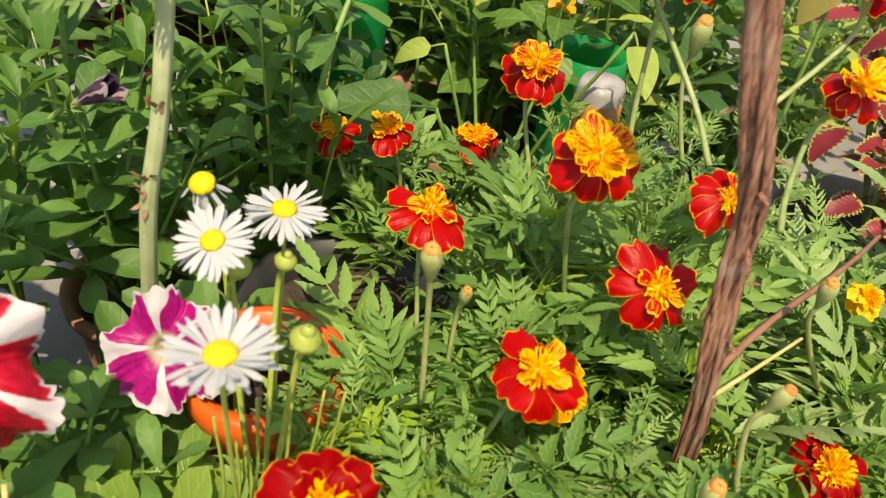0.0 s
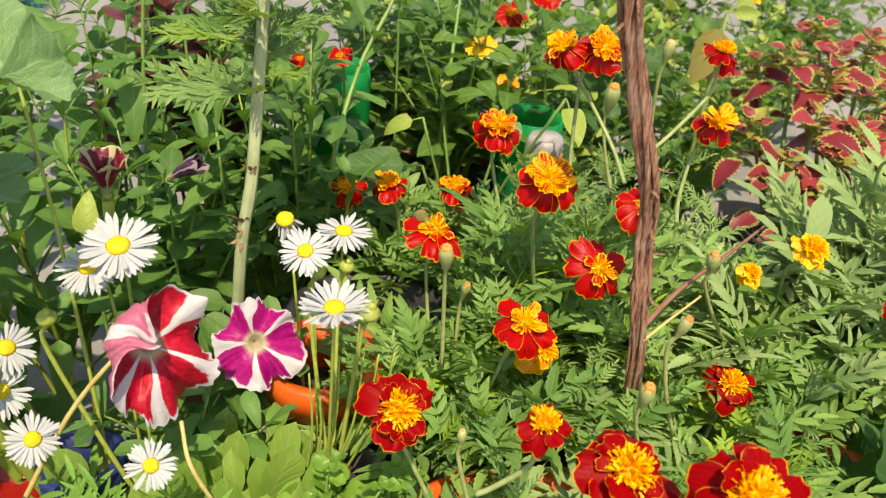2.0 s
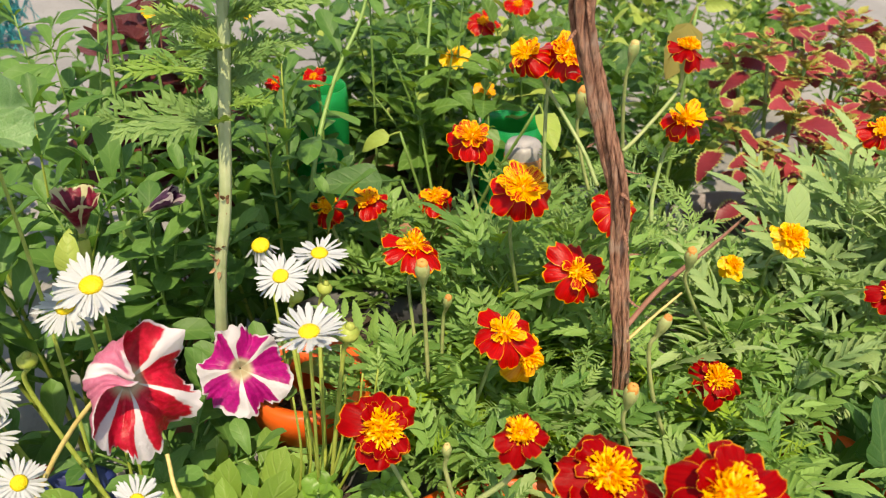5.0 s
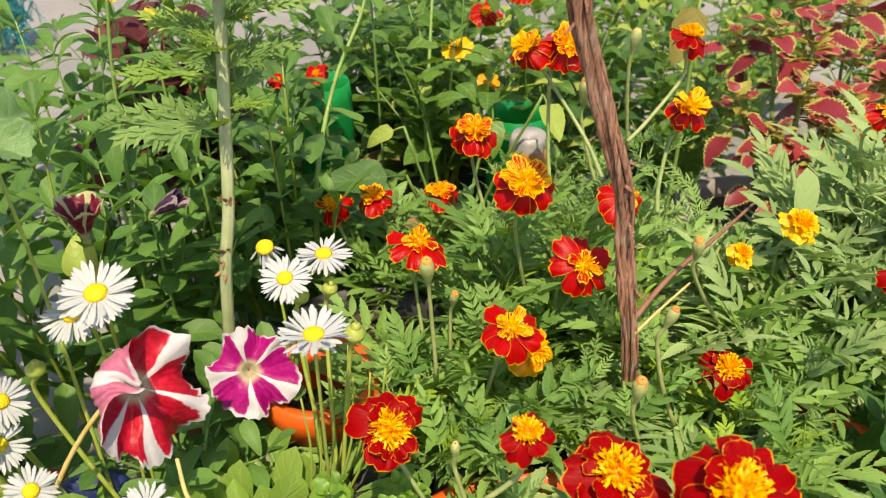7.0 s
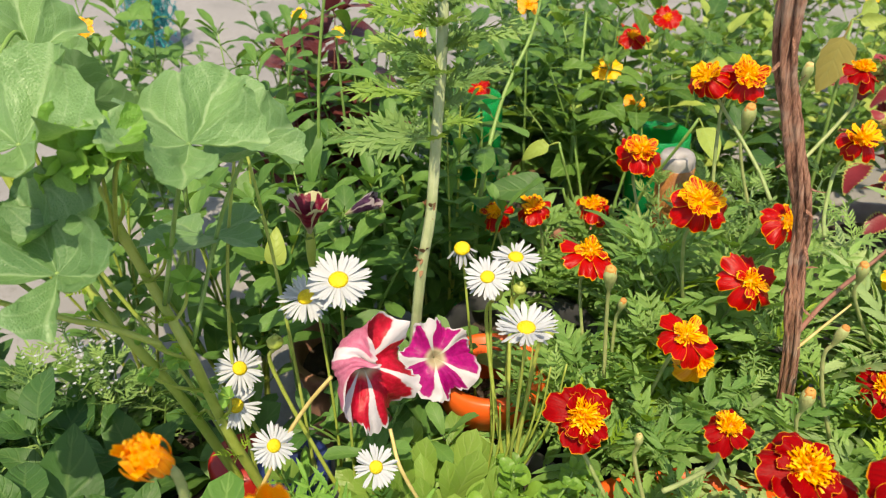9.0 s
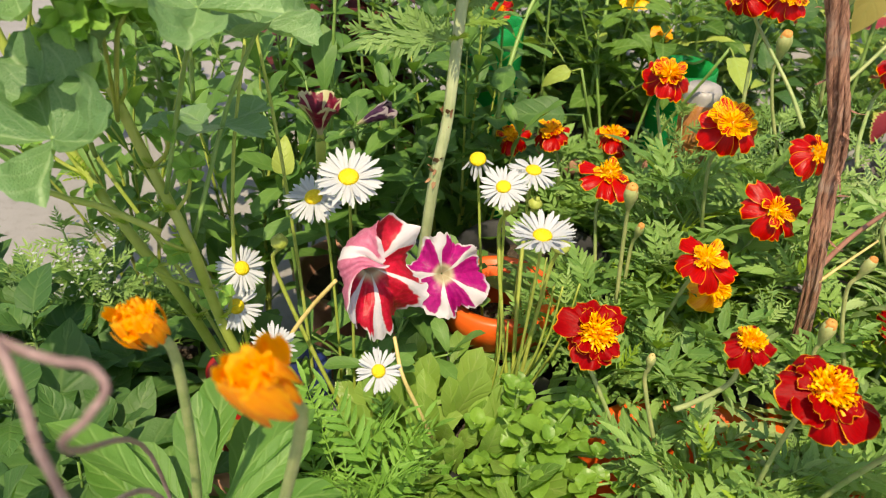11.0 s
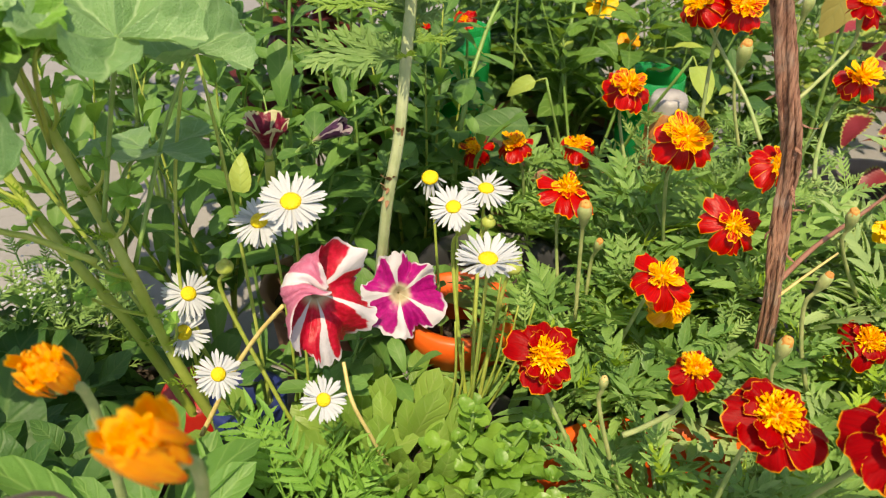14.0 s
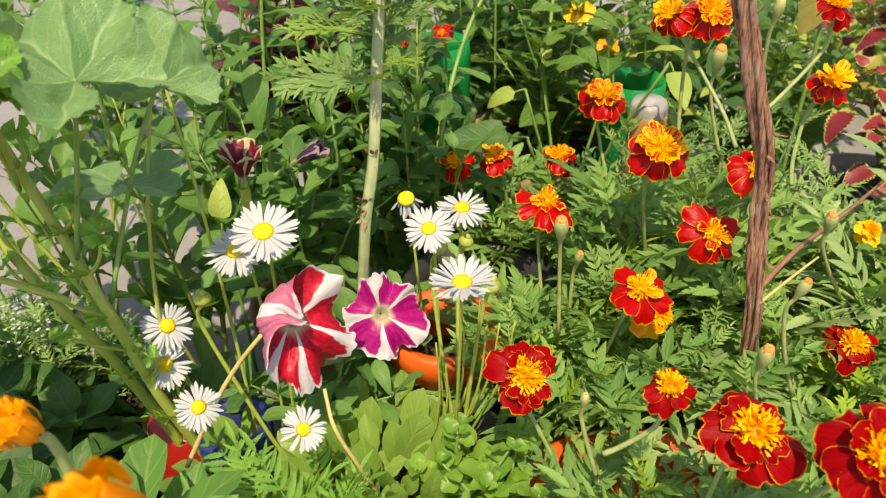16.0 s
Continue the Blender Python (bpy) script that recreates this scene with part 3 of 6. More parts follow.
RM = random.Random(77)
MALLOW = [mallow_leaf(1.0, RM) for _ in range(4)]
MALLOW_MESH = [m.mesh("mallow_leaf", M_MALLOW) for m in MALLOW]
YOUNG_MALLOW = [m.mesh("young_mallow_leaf", M_YOUNGMAL) for m in MALLOW[:2]]


def petal(length, width, curl, rnd, ruffle=0.12, tip=0.80, n=8, fold=-0.1, notch=0.05):
    """A petal along +y: a narrow claw, a broad rounded end with shallow notches and a wavy rim."""
    cols = [k / 5 for k in range(-5, 6)]
    sh = lambda t: 0.26 + 0.74 * math.sin(min(1, t / 0.70) * math.pi / 2) ** 1.15 - 0.16 * max(0, (t - 0.8) / 0.2) ** 2
    s, rows, uvs = Shape(), [], []
    ph, dent = rnd.uniform(0, 6), rnd.uniform(-0.35, 0.35)
    for i in range(n + 1):
        t = i / n
        w = width * 0.5 * sh(t)
        row = []
        for c in cols:
            rim = 1 - (1 - tip) * abs(c) ** 2.4 * t * t - notch * t ** 4 * math.exp(-((c - dent) / 0.22) ** 2) - 0.022 * t ** 3 * math.cos(c * 7 + ph)
            y = length * t * rim
            z = -length * curl * t * t + w * fold * c * c + ruffle * w * t * t * (math.sin(c * 3.3 + ph + 1.5 * t) * 0.8 + 0.45 * math.sin(c * 7.5 + ph * 2))
            z += 0.10 * w * t * (1 - t) * math.cos(c * 3.0)
            row.append(Vector((c * w * (1 + 0.05 * t * math.sin(8 * t + ph + c)), y, z)))
        rows.append(row)
        uvs.append([(c * 0.5 + 0.5, t) for c in cols])
    s.grid(rows, uvs)
    return s


def petal_set(name, mat, count, length, width, curl, ruffle=0.14, **more):
    return [petal(length * RND.uniform(0.92, 1.08), width * RND.uniform(0.88, 1.12), RND.uniform(*curl), RND, ruffle, **more).mesh(name, mat) for _ in range(count)]


# petals for a head of radius 1
P_RED = petal_set("red_petal", M_RED, 9, 0.88, 0.72, (0.0, 0.42), 0.30, fold=-0.22, notch=0.12)
P_DEEP = petal_set("deep_red_petal", M_DEEP, 11, 0.90, 0.86, (0.0, 0.45), 0.36, fold=-0.24, notch=0.13)
P_MIXED = petal_set("red_and_gold_petal", M_MIXED, 8, 0.60, 0.36, (-0.1, 0.35), 0.34)
P_RUFFLE = petal_set("ruffled_red_petal", M_RUFFLE, 8, 0.58, 0.38, (-0.1, 0.35), 0.36)
P_GOLD = petal_set("golden_petal", M_GOLD, 5, 0.82, 0.8, (0.0, 0.35), 0.3)
P_YELLOW = petal_set("yellow_petal", M_YELLOW, 5, 0.75, 0.7, (0.0, 0.35), 0.35)
P_WHITE = [blade(0.74, 0.132 * RND.uniform(0.8, 1.25), 5, (-1, 0, 1), lambda t: (0.5 + 0.5 * min(1, t * 2)) * (1 - max(0, (t - 0.8) / 0.2) ** 2 * 0.75), -0.3, RND.uniform(-0.15, 0.45), wave=0.1).mesh("white_petal", M_WHITE) for _ in range(8)]
P_CAL = petal_set("orange_petal", M_ORANGE, 7, 1.72, 0.60, (-0.26, -0.06), 0.16, fold=0.32, tip=0.92, notch=0.09)
P_CAL_SMALL = petal_set("narrow_orange_petal", M_ORANGE, 7, 1.35, 0.34, (-0.62, -0.40), 0.14, fold=0.3, tip=0.94, notch=0.07)


def floret_disc(radius, height, count, rnd, long=0.34):
    """A tuft of small curled florets."""
    s = Shape()
    for i in range(count):
        f = math.sqrt((i + 0.5) / count)
        a = i * 2.39996
        p = Vector((math.cos(a) * f * radius, math.sin(a) * f * radius, height * (1 - f * f) * 0.7))
        out = Vector((math.cos(a) * f * 1.1 + rnd.uniform(-0.4, 0.4), math.sin(a) * f * 1.1 + rnd.uniform(-0.4, 0.4), 1.1 - 0.6 * f))
        s.add(blade(long * rnd.uniform(0.7, 1.35), long * 0.30, 3, (-1, 0, 1), lambda t: 0.45 + 0.55 * t, -0.5, rnd.uniform(-0.3, 1.3), rnd=rnd), frame_to(out, (rnd.uniform(-1, 1), rnd.uniform(-1, 1), 0.6), p, rnd.uniform(0, 360)))
    s.add(lathe([(0.001, height * 0.75), (radius * 0.6, height * 0.5), (radius * 0.95, 0), (radius * 0.7, -0.08)], 10), Matrix())
    return s


TUFTS = [floret_disc(0.32, 0.30, 210, RND, 0.21).mesh("centre_tuft", M_FLORET) for _ in range(4)]
TUFTS_BIG = [floret_disc(0.36, 0.32, 110, RND, 0.28).mesh("centre_tuft", M_FLORET) for _ in range(3)]
TUFTS_SMALL = [floret_disc(0.21, 0.20, 60, RND, 0.22).mesh("centre_tuft", M_FLORET) for _ in range(2)]


def daisy_dome():
    return lathe([(0.0005, 0.15), (0.09, 0.145), (0.19, 0.115), (0.265, 0.06), (0.30, 0.0), (0.27, -0.06), (0.1, -0.09)], 18, 0.03)


DOME = daisy_dome().mesh("disc", M_DISC)


def peduncle(head, way, foot, r_top=0.0013, r_foot=0.0016, calyx=(0.0042, 0.0062, 0.017), bend=0.045):
    """The stalk of a flower from foot to its head, ending in a green cup; one mesh."""
    s = Shape()
    top_r, wide, long = calyx
    neck = head - way * long
    mid = neck - way * bend * 0.5 + (foot - neck) * 0.35
    s.add(tube([neck + way * 0.002, neck - way * bend * 0.35, mid * 0.6 + (foot + Vector((0, 0, 0.01))) * 0.4, foot], r_top, r_foot, 7, 5), Matrix())
    prof = [(r_top, -0.001), (top_r * 0.75, long * 0.12), (wide * 0.92, long * 0.38), (wide, long * 0.68), (top_r, long * 0.98), (top_r * 0.6, long)]
    s.add(lathe(prof, 12, 0.05), face_pose(neck, way))
    return s


def marigold_head(plant, head, way, radius, foot, kind, rnd, label):
    """A marigold on its stalk: the stalk with its cup, and on it each petal and the tuft of florets."""
    h, f = rel(plant, head), rel(plant, foot)
    me = peduncle(h, way, f, calyx=(radius * 0.23, radius * 0.26, radius * (0.72 if kind == "deep" else 1.1))).mesh("marigold_flower", M_CALYX)
    ob = part("flower", me, plant, None, label)
    turn = rnd.uniform(0, 360)
    outer, inner, tuft = {"single": (7, 4, TUFTS_SMALL), "deep": (8, 6, TUFTS), "gilded": (8, 15, TUFTS_SMALL), "double": (8, 14, TUFTS_SMALL), "small": (6, 3, TUFTS), "gold": (9, 8, TUFTS), "yellow": (9, 12, TUFTS)}[kind]
    ring = {"single": P_RED, "deep": P_DEEP, "double": P_RED, "gilded": P_RED, "small": P_DEEP, "gold": P_GOLD, "yellow": P_YELLOW}[kind]
    second = {"double": P_RUFFLE, "single": P_RUFFLE, "deep": P_DEEP, "gilded": P_MIXED, "small": P_MIXED, "gold": P_GOLD, "yellow": P_YELLOW}.get(kind, P_MIXED)
    base = face_pose(h, way, turn, radius)
    for i in range(outer):
        a = 360 * i / outer + rnd.uniform(-9, 9)
        m = base @ pose(0, 0, 0.05 * (i % 2) + rnd.uniform(-0.02, 0.03), 0, 0, a) @ pose(0, 0.12, 0, rnd.uniform(*{"deep": (-30, 4), "small": (-30, 2), "single": (-28, 6)}.get(kind, (-44, 0))), rnd.uniform(-16, 16), 0) @ Matrix.Scale(rnd.uniform(0.86, 1.10), 4)
        part("petal", rnd.choice(ring), ob, m)
    for i in range(inner):
        a = 360 * i / inner + rnd.uniform(-20, 20)
        k = {"gold": 0.62, "yellow": 0.62, "double": 0.85, "small": 0.8, "single": 0.8, "deep": 0.66}.get(kind, 1.0)
        m = base @ pose(0, 0, 0.08 + 0.03 * (i % 3), 0, 0, a) @ pose(0, 0.10, 0, rnd.uniform(0, 32), rnd.uniform(-30, 30), 0) @ Matrix.Scale(rnd.uniform(0.75, 1.2) * k, 4)
        part("petal", rnd.choice(second), ob, m)
    part("centre_tuft", rnd.choice(tuft), ob, base @ pose(0, 0, 0.06))
    return ob


def bud_body(h, way, f, size):
    s = Shape()
    neck = h - way * size * 3.0
    s.add(tube([neck + way * 0.001, neck - way * 0.012, (neck - way * 0.02) * 0.6 + f * 0.4, f], 0.0013, 0.0016, 7, 5), Matrix())
    s.add(lathe([(0.0013, -0.001), (size * 0.34, size * 0.35), (size * 0.52, size * 1.0), (size * 0.70, size * 1.7), (size * 0.72, size * 2.3), (size * 0.55, size * 2.95), (size * 0.25, size * 3.0)], 18, 0.12), face_pose(neck, way))
    return s


def marigold_bud(plant, head, way, foot, rnd, tip, size=0.0075):
    h, f = rel(plant, head), rel(plant, foot)
    s = bud_body(h, way, f, size * 0.92)
    ob = part("flower_bud", s.mesh("flower_bud", M_BUDCUP), plant, None, "closed marigold bud with ribbed green cup")
    k = size * 0.92
    t = lathe([(k * 0.58, -k * 0.30), (k * 0.53, k * 0.10), (k * 0.40, k * 0.30), (k * 0.2, k * 0.36), (0.0004, k * 0.25)], 14, 0.35)
    part("bud_tip", t.mesh("bud_tip", tip), ob, face_pose(h, way))
    return ob


def daisy_head(plant, head, way, radius, foot, rnd, count=38, droop=8, ragged=0.0):
    h, f = rel(plant, head), rel(plant, foot)
    me = peduncle(h, way, f, 0.0009, 0.0012, (radius * 0.26, radius * 0.30, radius * 0.22), 0.08).mesh("daisy_flower", M_STEM_YEL)
    ob = part("flower", me, plant, None, "white daisy with yellow disc on a thin stalk")
    base = face_pose(h, way, rnd.uniform(0, 360), radius)
    count = int(count * 1.25)
    for i in range(count):
        a = 360 * i / count + rnd.uniform(-4, 4)
        if rnd.random() < ragged:
            continue
        m = base @ pose(0, 0, 0.03 * (i % 2), 0, 0, a) @ pose(0, 0.24, 0, -droop + 14 * (i % 2) + rnd.uniform(-9, 9), rnd.uniform(-18, 18), 0) @ Matrix.Scale(rnd.uniform(0.86, 1.08), 4)
        part("petal", rnd.choice(P_WHITE), ob, m)
    part("disc", DOME, ob, base @ pose(0, 0, 0.05) @ Matrix.Scale(1.2 if droop > 50 else 1.0, 4))
    return ob


def petunia_corolla(radius, depth, rnd, lobes, ruffle=0.12, thick=0.0004):
    """A funnel that opens into five floppy lobes; it faces +z with its throat at the origin.
    Each lobe: the angle of its middle, its reach, and the lean from the axis at its foot and at its rim. Gives the inner and the outer face."""
    ph = rnd.uniform(0, 6)
    rows, uvs = [], []
    m, n = 110, 26
    ends = [*lobes, (lobes[0][0] + 360.0, *lobes[0][1:])]
    for i in range(n + 1):
        rows.append([])
        uvs.append([(j / m, i / n) for j in range(m)])
    for j in range(m):
        q = j / m * 5
        no, k5 = int(q), q % 1
        one, two = ends[no], ends[no + 1]
        e = k5 * k5 * (3 - 2 * k5)
        angle = radians(one[0] + (two[0] - one[0]) * k5)
        reach, lean0, lean1 = (one[c] + (two[c] - one[c]) * e for c in (1, 2, 3))
        dip = math.sin(math.pi * k5)
        open_wide = math.sin(radians(max(one[2], 10)))
        reach *= 1 - open_wide * (0.20 * dip ** 4 - 0.035 * rnd.uniform(-1, 1) - 0.03 * math.sin(j * 1.9))
        r, z = radius * 0.17, 0.0
        for i in range(n + 1):
            v = i / n
            if v < 0.22:
                r = radius * (0.02 + 0.15 * (v / 0.22))
                z = -depth * 0.32 * (1 - v / 0.22)
                rows[i].append(Vector((math.cos(angle) * r, math.sin(angle) * r, z)))
                continue
            k = (v - 0.22) / 0.78
            lean = radians(lean0 + (lean1 - lean0) * (k * k * (3 - 2 * k)))
            step = radius * 0.85 * reach / (n * 0.78)
            r, z = r + math.sin(lean) * step, z + math.cos(lean) * step
            flute = math.sin(lean) * radius * (-0.26 * k * dip ** 2 + ruffle * k ** 2 * (math.sin(6 * angle + ph) * 0.6 + math.sin(11 * angle + ph * 2) * 0.45) + 0.03 * k ** 4 * math.sin(29 * angle))
            at = Vector((math.cos(angle) * r, math.sin(angle) * r, z + flute))
            rows[i].append(at + noise.noise_vector(at / radius * 1.8 + Vector((ph, 0, 0))) * radius * 0.17 * k)
    inner, outer = Shape(), Shape()
    inner.grid(rows, uvs, True)
    back = []
    for i in range(n + 1):
        row = []
        for j in range(m):
            du = rows[i][(j + 1) % m] - rows[i][j - 1]
            dv = rows[min(i + 1, n)][j] - rows[max(i - 1, 0)][j]
            nrm = du.cross(dv)
            row.append(rows[i][j] + (nrm.normalized() if nrm.length else Vector((0, 0, 1))) * thick * (1 if i < n else 0.2))
        back.append(row)
    outer.grid(back, uvs, True)
    return inner, outer


OPEN = [(a, 1.0, 70, 95) for a in (18, 90, 162, 234, 306)]


def petunia_head(plant, head, way, radius, foot, mats, rnd, label, depth=0.03, lobes=OPEN, ruffle=0.12):
    h, f = rel(plant, head), rel(plant, foot)
    back = h - way * depth * 0.62
    s = tube([back, back - way * 0.012 + Vector((0, 0, -0.004)), (back + f) * 0.5 - way * 0.01, f], 0.0016, 0.0022, 7, 5)
    ob = part("flower", s.mesh("petunia_stalk", M_STEM), plant, None, label)
    inner, outer = petunia_corolla(radius, depth, rnd, lobes, ruffle)
    part("corolla", inner.mesh("corolla", mats[0]), ob, face_pose(h, way))
    part("corolla_back", outer.mesh("corolla_back", mats[1]), ob, face_pose(h, way), "paler outer face of the corolla")
    c = Shape()
    for i in range(5):
        a = i * math.tau / 5
        c.add(blade(0.014, 0.005, 5, (-1, 0, 1), None, -0.3, -0.4, rnd=rnd), frame_to((math.cos(a) * 0.35, math.sin(a) * 0.35, 1), (math.cos(a), math.sin(a), 0)))
    part("calyx", c.mesh("calyx", M_STEM), ob, face_pose(back - way * 0.002, way))
    return ob


def leafy(plant, line, leaves, rnd, start=0.3, step=0.02, pitch=(5, 45), size=(0.8, 1.15), pairs=True, twist=77.0, into=None):
    """Leaves along a stem's line (in the plant's own coordinates)."""
    length, nxt, k = 0.0, 0.0, rnd.uniform(0, 360)
    total = sum((line[i + 1] - line[i]).length for i in range(len(line) - 1))
    nxt = total * start
    for i in range(len(line) - 1):
        seg = line[i + 1] - line[i]
        while length + seg.length >= nxt:
            p = line[i] + seg * ((nxt - length) / max(seg.length, 1e-6))
            for side in ((0, 180) if pairs else (0,)):
                a = radians(k + side + rnd.uniform(-25, 25))
                e = radians(rnd.uniform(*pitch))
                way = Vector((math.cos(a) * math.cos(e), math.sin(a) * math.cos(e), math.sin(e)))
                top = nxt / total
                leaf, m = rnd.choice(leaves), frame_to(way, (0, 0, 1), p, rnd.uniform(-22, 22), rnd.uniform(*size) * (1.0 - 0.35 * max(0, top - 0.75) / 0.25))
                if into is None:
                    part("leaf", leaf, plant, m)
                else:
                    into.setdefault(leaf.materials[0].name, Shape()).add(MADE[leaf.name], m)
            nxt += step * rnd.uniform(0.75, 1.25)
            k += twist + rnd.uniform(-15, 15)
        length += seg.length


def bush(plant, tips, leaves, rnd, mat, r=(0.0026, 0.0007), joined=False, **more):
    """Stems from the plant's foot to each tip, each with its leaves; joined: one mass of leaves, for plants far behind."""
    mass = {} if joined else None
    for tip in tips:
        t = Vector(tip)
        mid = Vector((t.x * 0.45 + rnd.uniform(-0.01, 0.01), t.y * 0.45 + rnd.uniform(-0.01, 0.01), t.z * 0.55))
        pts = [(t.x * 0.05, t.y * 0.05, 0), mid, t]
        part("stem", tube(pts, r[0], r[1], 6, 5).mesh("stem", mat), plant)
        leafy(plant, spline(pts, 8), leaves, rnd, into=mass, **more)
        lo, hi = more.get("size", (0.8, 1.15))
        for k in range(3):
            a = k * 2.1 + rnd.uniform(-0.5, 0.5)
            leaf, m = rnd.choice(leaves), frame_to((math.cos(a) * 0.5, math.sin(a) * 0.5, rnd.uniform(0.5, 1.0)), (0, 0, 1), t - Vector((0, 0, 0.002)), rnd.uniform(-25, 25), rnd.uniform(lo, hi) * rnd.uniform(0.4, 0.7))
            if mass is None:
                part("leaf", leaf, plant, m)
            else:
                mass.setdefault(leaf.materials[0].name, Shape()).add(MADE[leaf.name], m)
    for name, shape in (mass or {}).items():
        tagged(part("foliage", shape.mesh("foliage", bpy.data.materials[name]), plant), kind="stuff")


def spread(n, radius, lo, hi, rnd, inner=0.15):
    """Tips for a bush, spread evenly over its crown."""
    out = []
    for i in range(n):
        f = math.sqrt((i + 0.5) / n) * (1 - inner) + inner * rnd.random()
        a = i * 2.39996 + rnd.uniform(-0.3, 0.3)
        out.append((math.cos(a) * radius * f, math.sin(a) * radius * f, (hi - (hi - lo) * f * f) * rnd.uniform(0.92, 1.06)))
    return out


def pot(at, r_top, r_foot, height, mat, label, lip=0.006, soil=0.025):
    ob = thing("plant_pot", at, label, "pot", "pots in the flower bed")
    prof = [(r_foot * 0.2, 0.0), (r_foot, 0.0), (r_foot + (r_top - r_foot) * 0.5, height * 0.5), (r_top - 0.001, height * 0.9), (r_top + lip, height * 0.9), (r_top + lip + 0.001, height * 0.995), (r_top + lip - 0.002, height), (r_top - 0.001, height), (r_top - 0.004, height * 0.9), (r_top - 0.008, height - soil - 0.01)]
    part("body", lathe(prof, 36).mesh("pot_body", mat), ob)
    rr = r_top - 0.005
    s = lathe([(0.001, height - soil), (rr * 0.3, height - soil + 0.003), (rr * 0.6, height - soil - 0.002), (rr, height - soil - 0.001)], 20, 0.08)
    part("soil", s.mesh("soil", M_SOIL), ob, None, "dark damp potting soil")
    return ob


# ---- the ground ----
g = Shape()
steps = [-60, -20, -6, -3, -2, -1, 0, 1, 2, 3, 6, 20, 60]
g.grid([[Vector((x, y, 0.0)) for x in steps] for y in steps], [[(x, y) for x in steps] for y in steps])
ground = new("ground", g.mesh("ground", M_GROUND))
tagged(ground, "pale grey-beige concrete paving in sunlight", "pavement", "", "structure")

# ---- pots ----
pot((-0.060, 0.190, 0), 0.055, 0.045, 0.236, M_POT_DARK, "charcoal plastic pot of white daisies", soil=0.012)
pot((-0.056, 0.288, 0), 0.038, 0.030, 0.280, M_POT_ORANGE, "bright orange plastic pot behind the daisy stalks", soil=0.040)
pot((-0.02, 0.385, 0), 0.070, 0.055, 0.235, M_POT_DARK, "charcoal plastic pot in the shade of flowers")
pot((0.070, 0.100, 0), 0.105, 0.075, 0.245, M_POT_ORANGE, "orange-red plastic pot under dark red marigolds", soil=0.085)
pot((0.235, 0.165, 0), 0.100, 0.07, 0.255, M_POT_ORANGE, "orange plastic pot full of marigold stems", soil=0.06)
pot((0.395, 0.345, 0), 0.085, 0.06, 0.252, M_POT_GREY, "weathered grey plastic pot of pale marigolds")
pot((0.13, 0.335, 0), 0.080, 0.06, 0.235, M_POT_DARK, "charcoal plastic pot of tall red marigolds")
upturned = thing("plant_pot", (-0.252, 0.238, 0), "small red plastic pot turned upside down beside the mallow", "pot", "pots in the flower bed")
part("body", lathe([(0.001, 0.238), (0.024, 0.238), (0.027, 0.234), (0.031, 0.12), (0.036, 0.012), (0.039, 0.012), (0.039, 0.0), (0.034, 0.0)], 36).mesh("pot_body", M_POT_RED), upturned)
pot((-0.207, 0.212, 0), 0.021, 0.018, 0.258, M_POT_BLUE, "small navy blue plastic pot among leaves")
pot((-0.345, 0.290, 0), 0.055, 0.042, 0.18, M_POT_DARK, "charcoal plastic pot of the tall mallow")
pot((-0.20, 0.50, 0), 0.060, 0.05, 0.13, M_POT_CLAY, "clay pot of dark striped petunias")
pot((0.49, 0.64, 0), 0.10, 0.075, 0.165, M_POT_GREY, "grey plastic pot of red coleus")
pot((0.08, 0.70, 0), 0.10, 0.08, 0.22, M_POT_CLAY, "clay pot of leafy green plants")
pot((-0.22, 0.055, 0), 0.085, 0.065, 0.23, M_POT_CLAY, "clay pot of orange calendulas")

# ---- marigolds ----
MARI = "marigold plants in the bed"


def marigold_plant(at, label, tips, leaves=MARI_LEAVES, mat=M_STEM_MARI, seed=1, step=0.027, size=(0.7, 1.2), pitch=(5, 62), **more):
    rnd = random.Random(seed)
    ob = thing("marigold_plant", at, label, "marigold", MARI)
    bush(ob, tips, leaves, rnd, mat, step=step, size=size, pitch=pitch, **more)
    return ob, rnd


R1 = random.Random(11)
p_front, r_front = marigold_plant((0.085, 0.100, 0.21), "deep red marigold plant blooming in an orange-red pot", spread(10, 0.080, 0.05, 0.085, R1), MARI_LEAVES + MARI_FINE[:3] + YOUNG_LEAVES[:3], seed=21)
p_mid, r_mid = marigold_plant((0.035, 0.255, 0.20), "bright red marigold plant with gold-edged single flowers", spread(15, 0.085, 0.055, 0.095, R1), MARI_LEAVES + MARI_FINE + YOUNG_LEAVES, seed=22)
p_right, r_right = marigold_plant((0.205, 0.205, 0.22), "leafy marigold plant with dark red flowers in orange pot", spread(18, 0.105, 0.04, 0.07, R1), MARI_LEAVES + MARI_FINE[:3] + YOUNG_LEAVES + MARI_PALE[:2], seed=23, pitch=(-5, 42))
p_tall, r_tall = marigold_plant((0.125, 0.335, 0.21), "tall marigold plant with red and gold double flowers", spread(17, 0.10, 0.08, 0.14, R1), MARI_LEAVES[:5] + MARI_FINE + YOUNG_LEAVES[:2], seed=24)
p_back, r_back = marigold_plant((0.035, 0.475, 0.16), "shaded marigold plant with orange-red flowers", spread(9, 0.075, 0.08, 0.13, R1), MARI_LEAVES + MARI_FINE, seed=25)
p_yel, r_yel = marigold_plant((0.325, 0.310, 0.21), "pale marigold plant with yellow double flowers in grey pot", spread(15, 0.10, 0.06, 0.10, R1), MARI_LEAVES[:5] + MARI_PALE * 3, seed=26, pitch=(-8, 38))
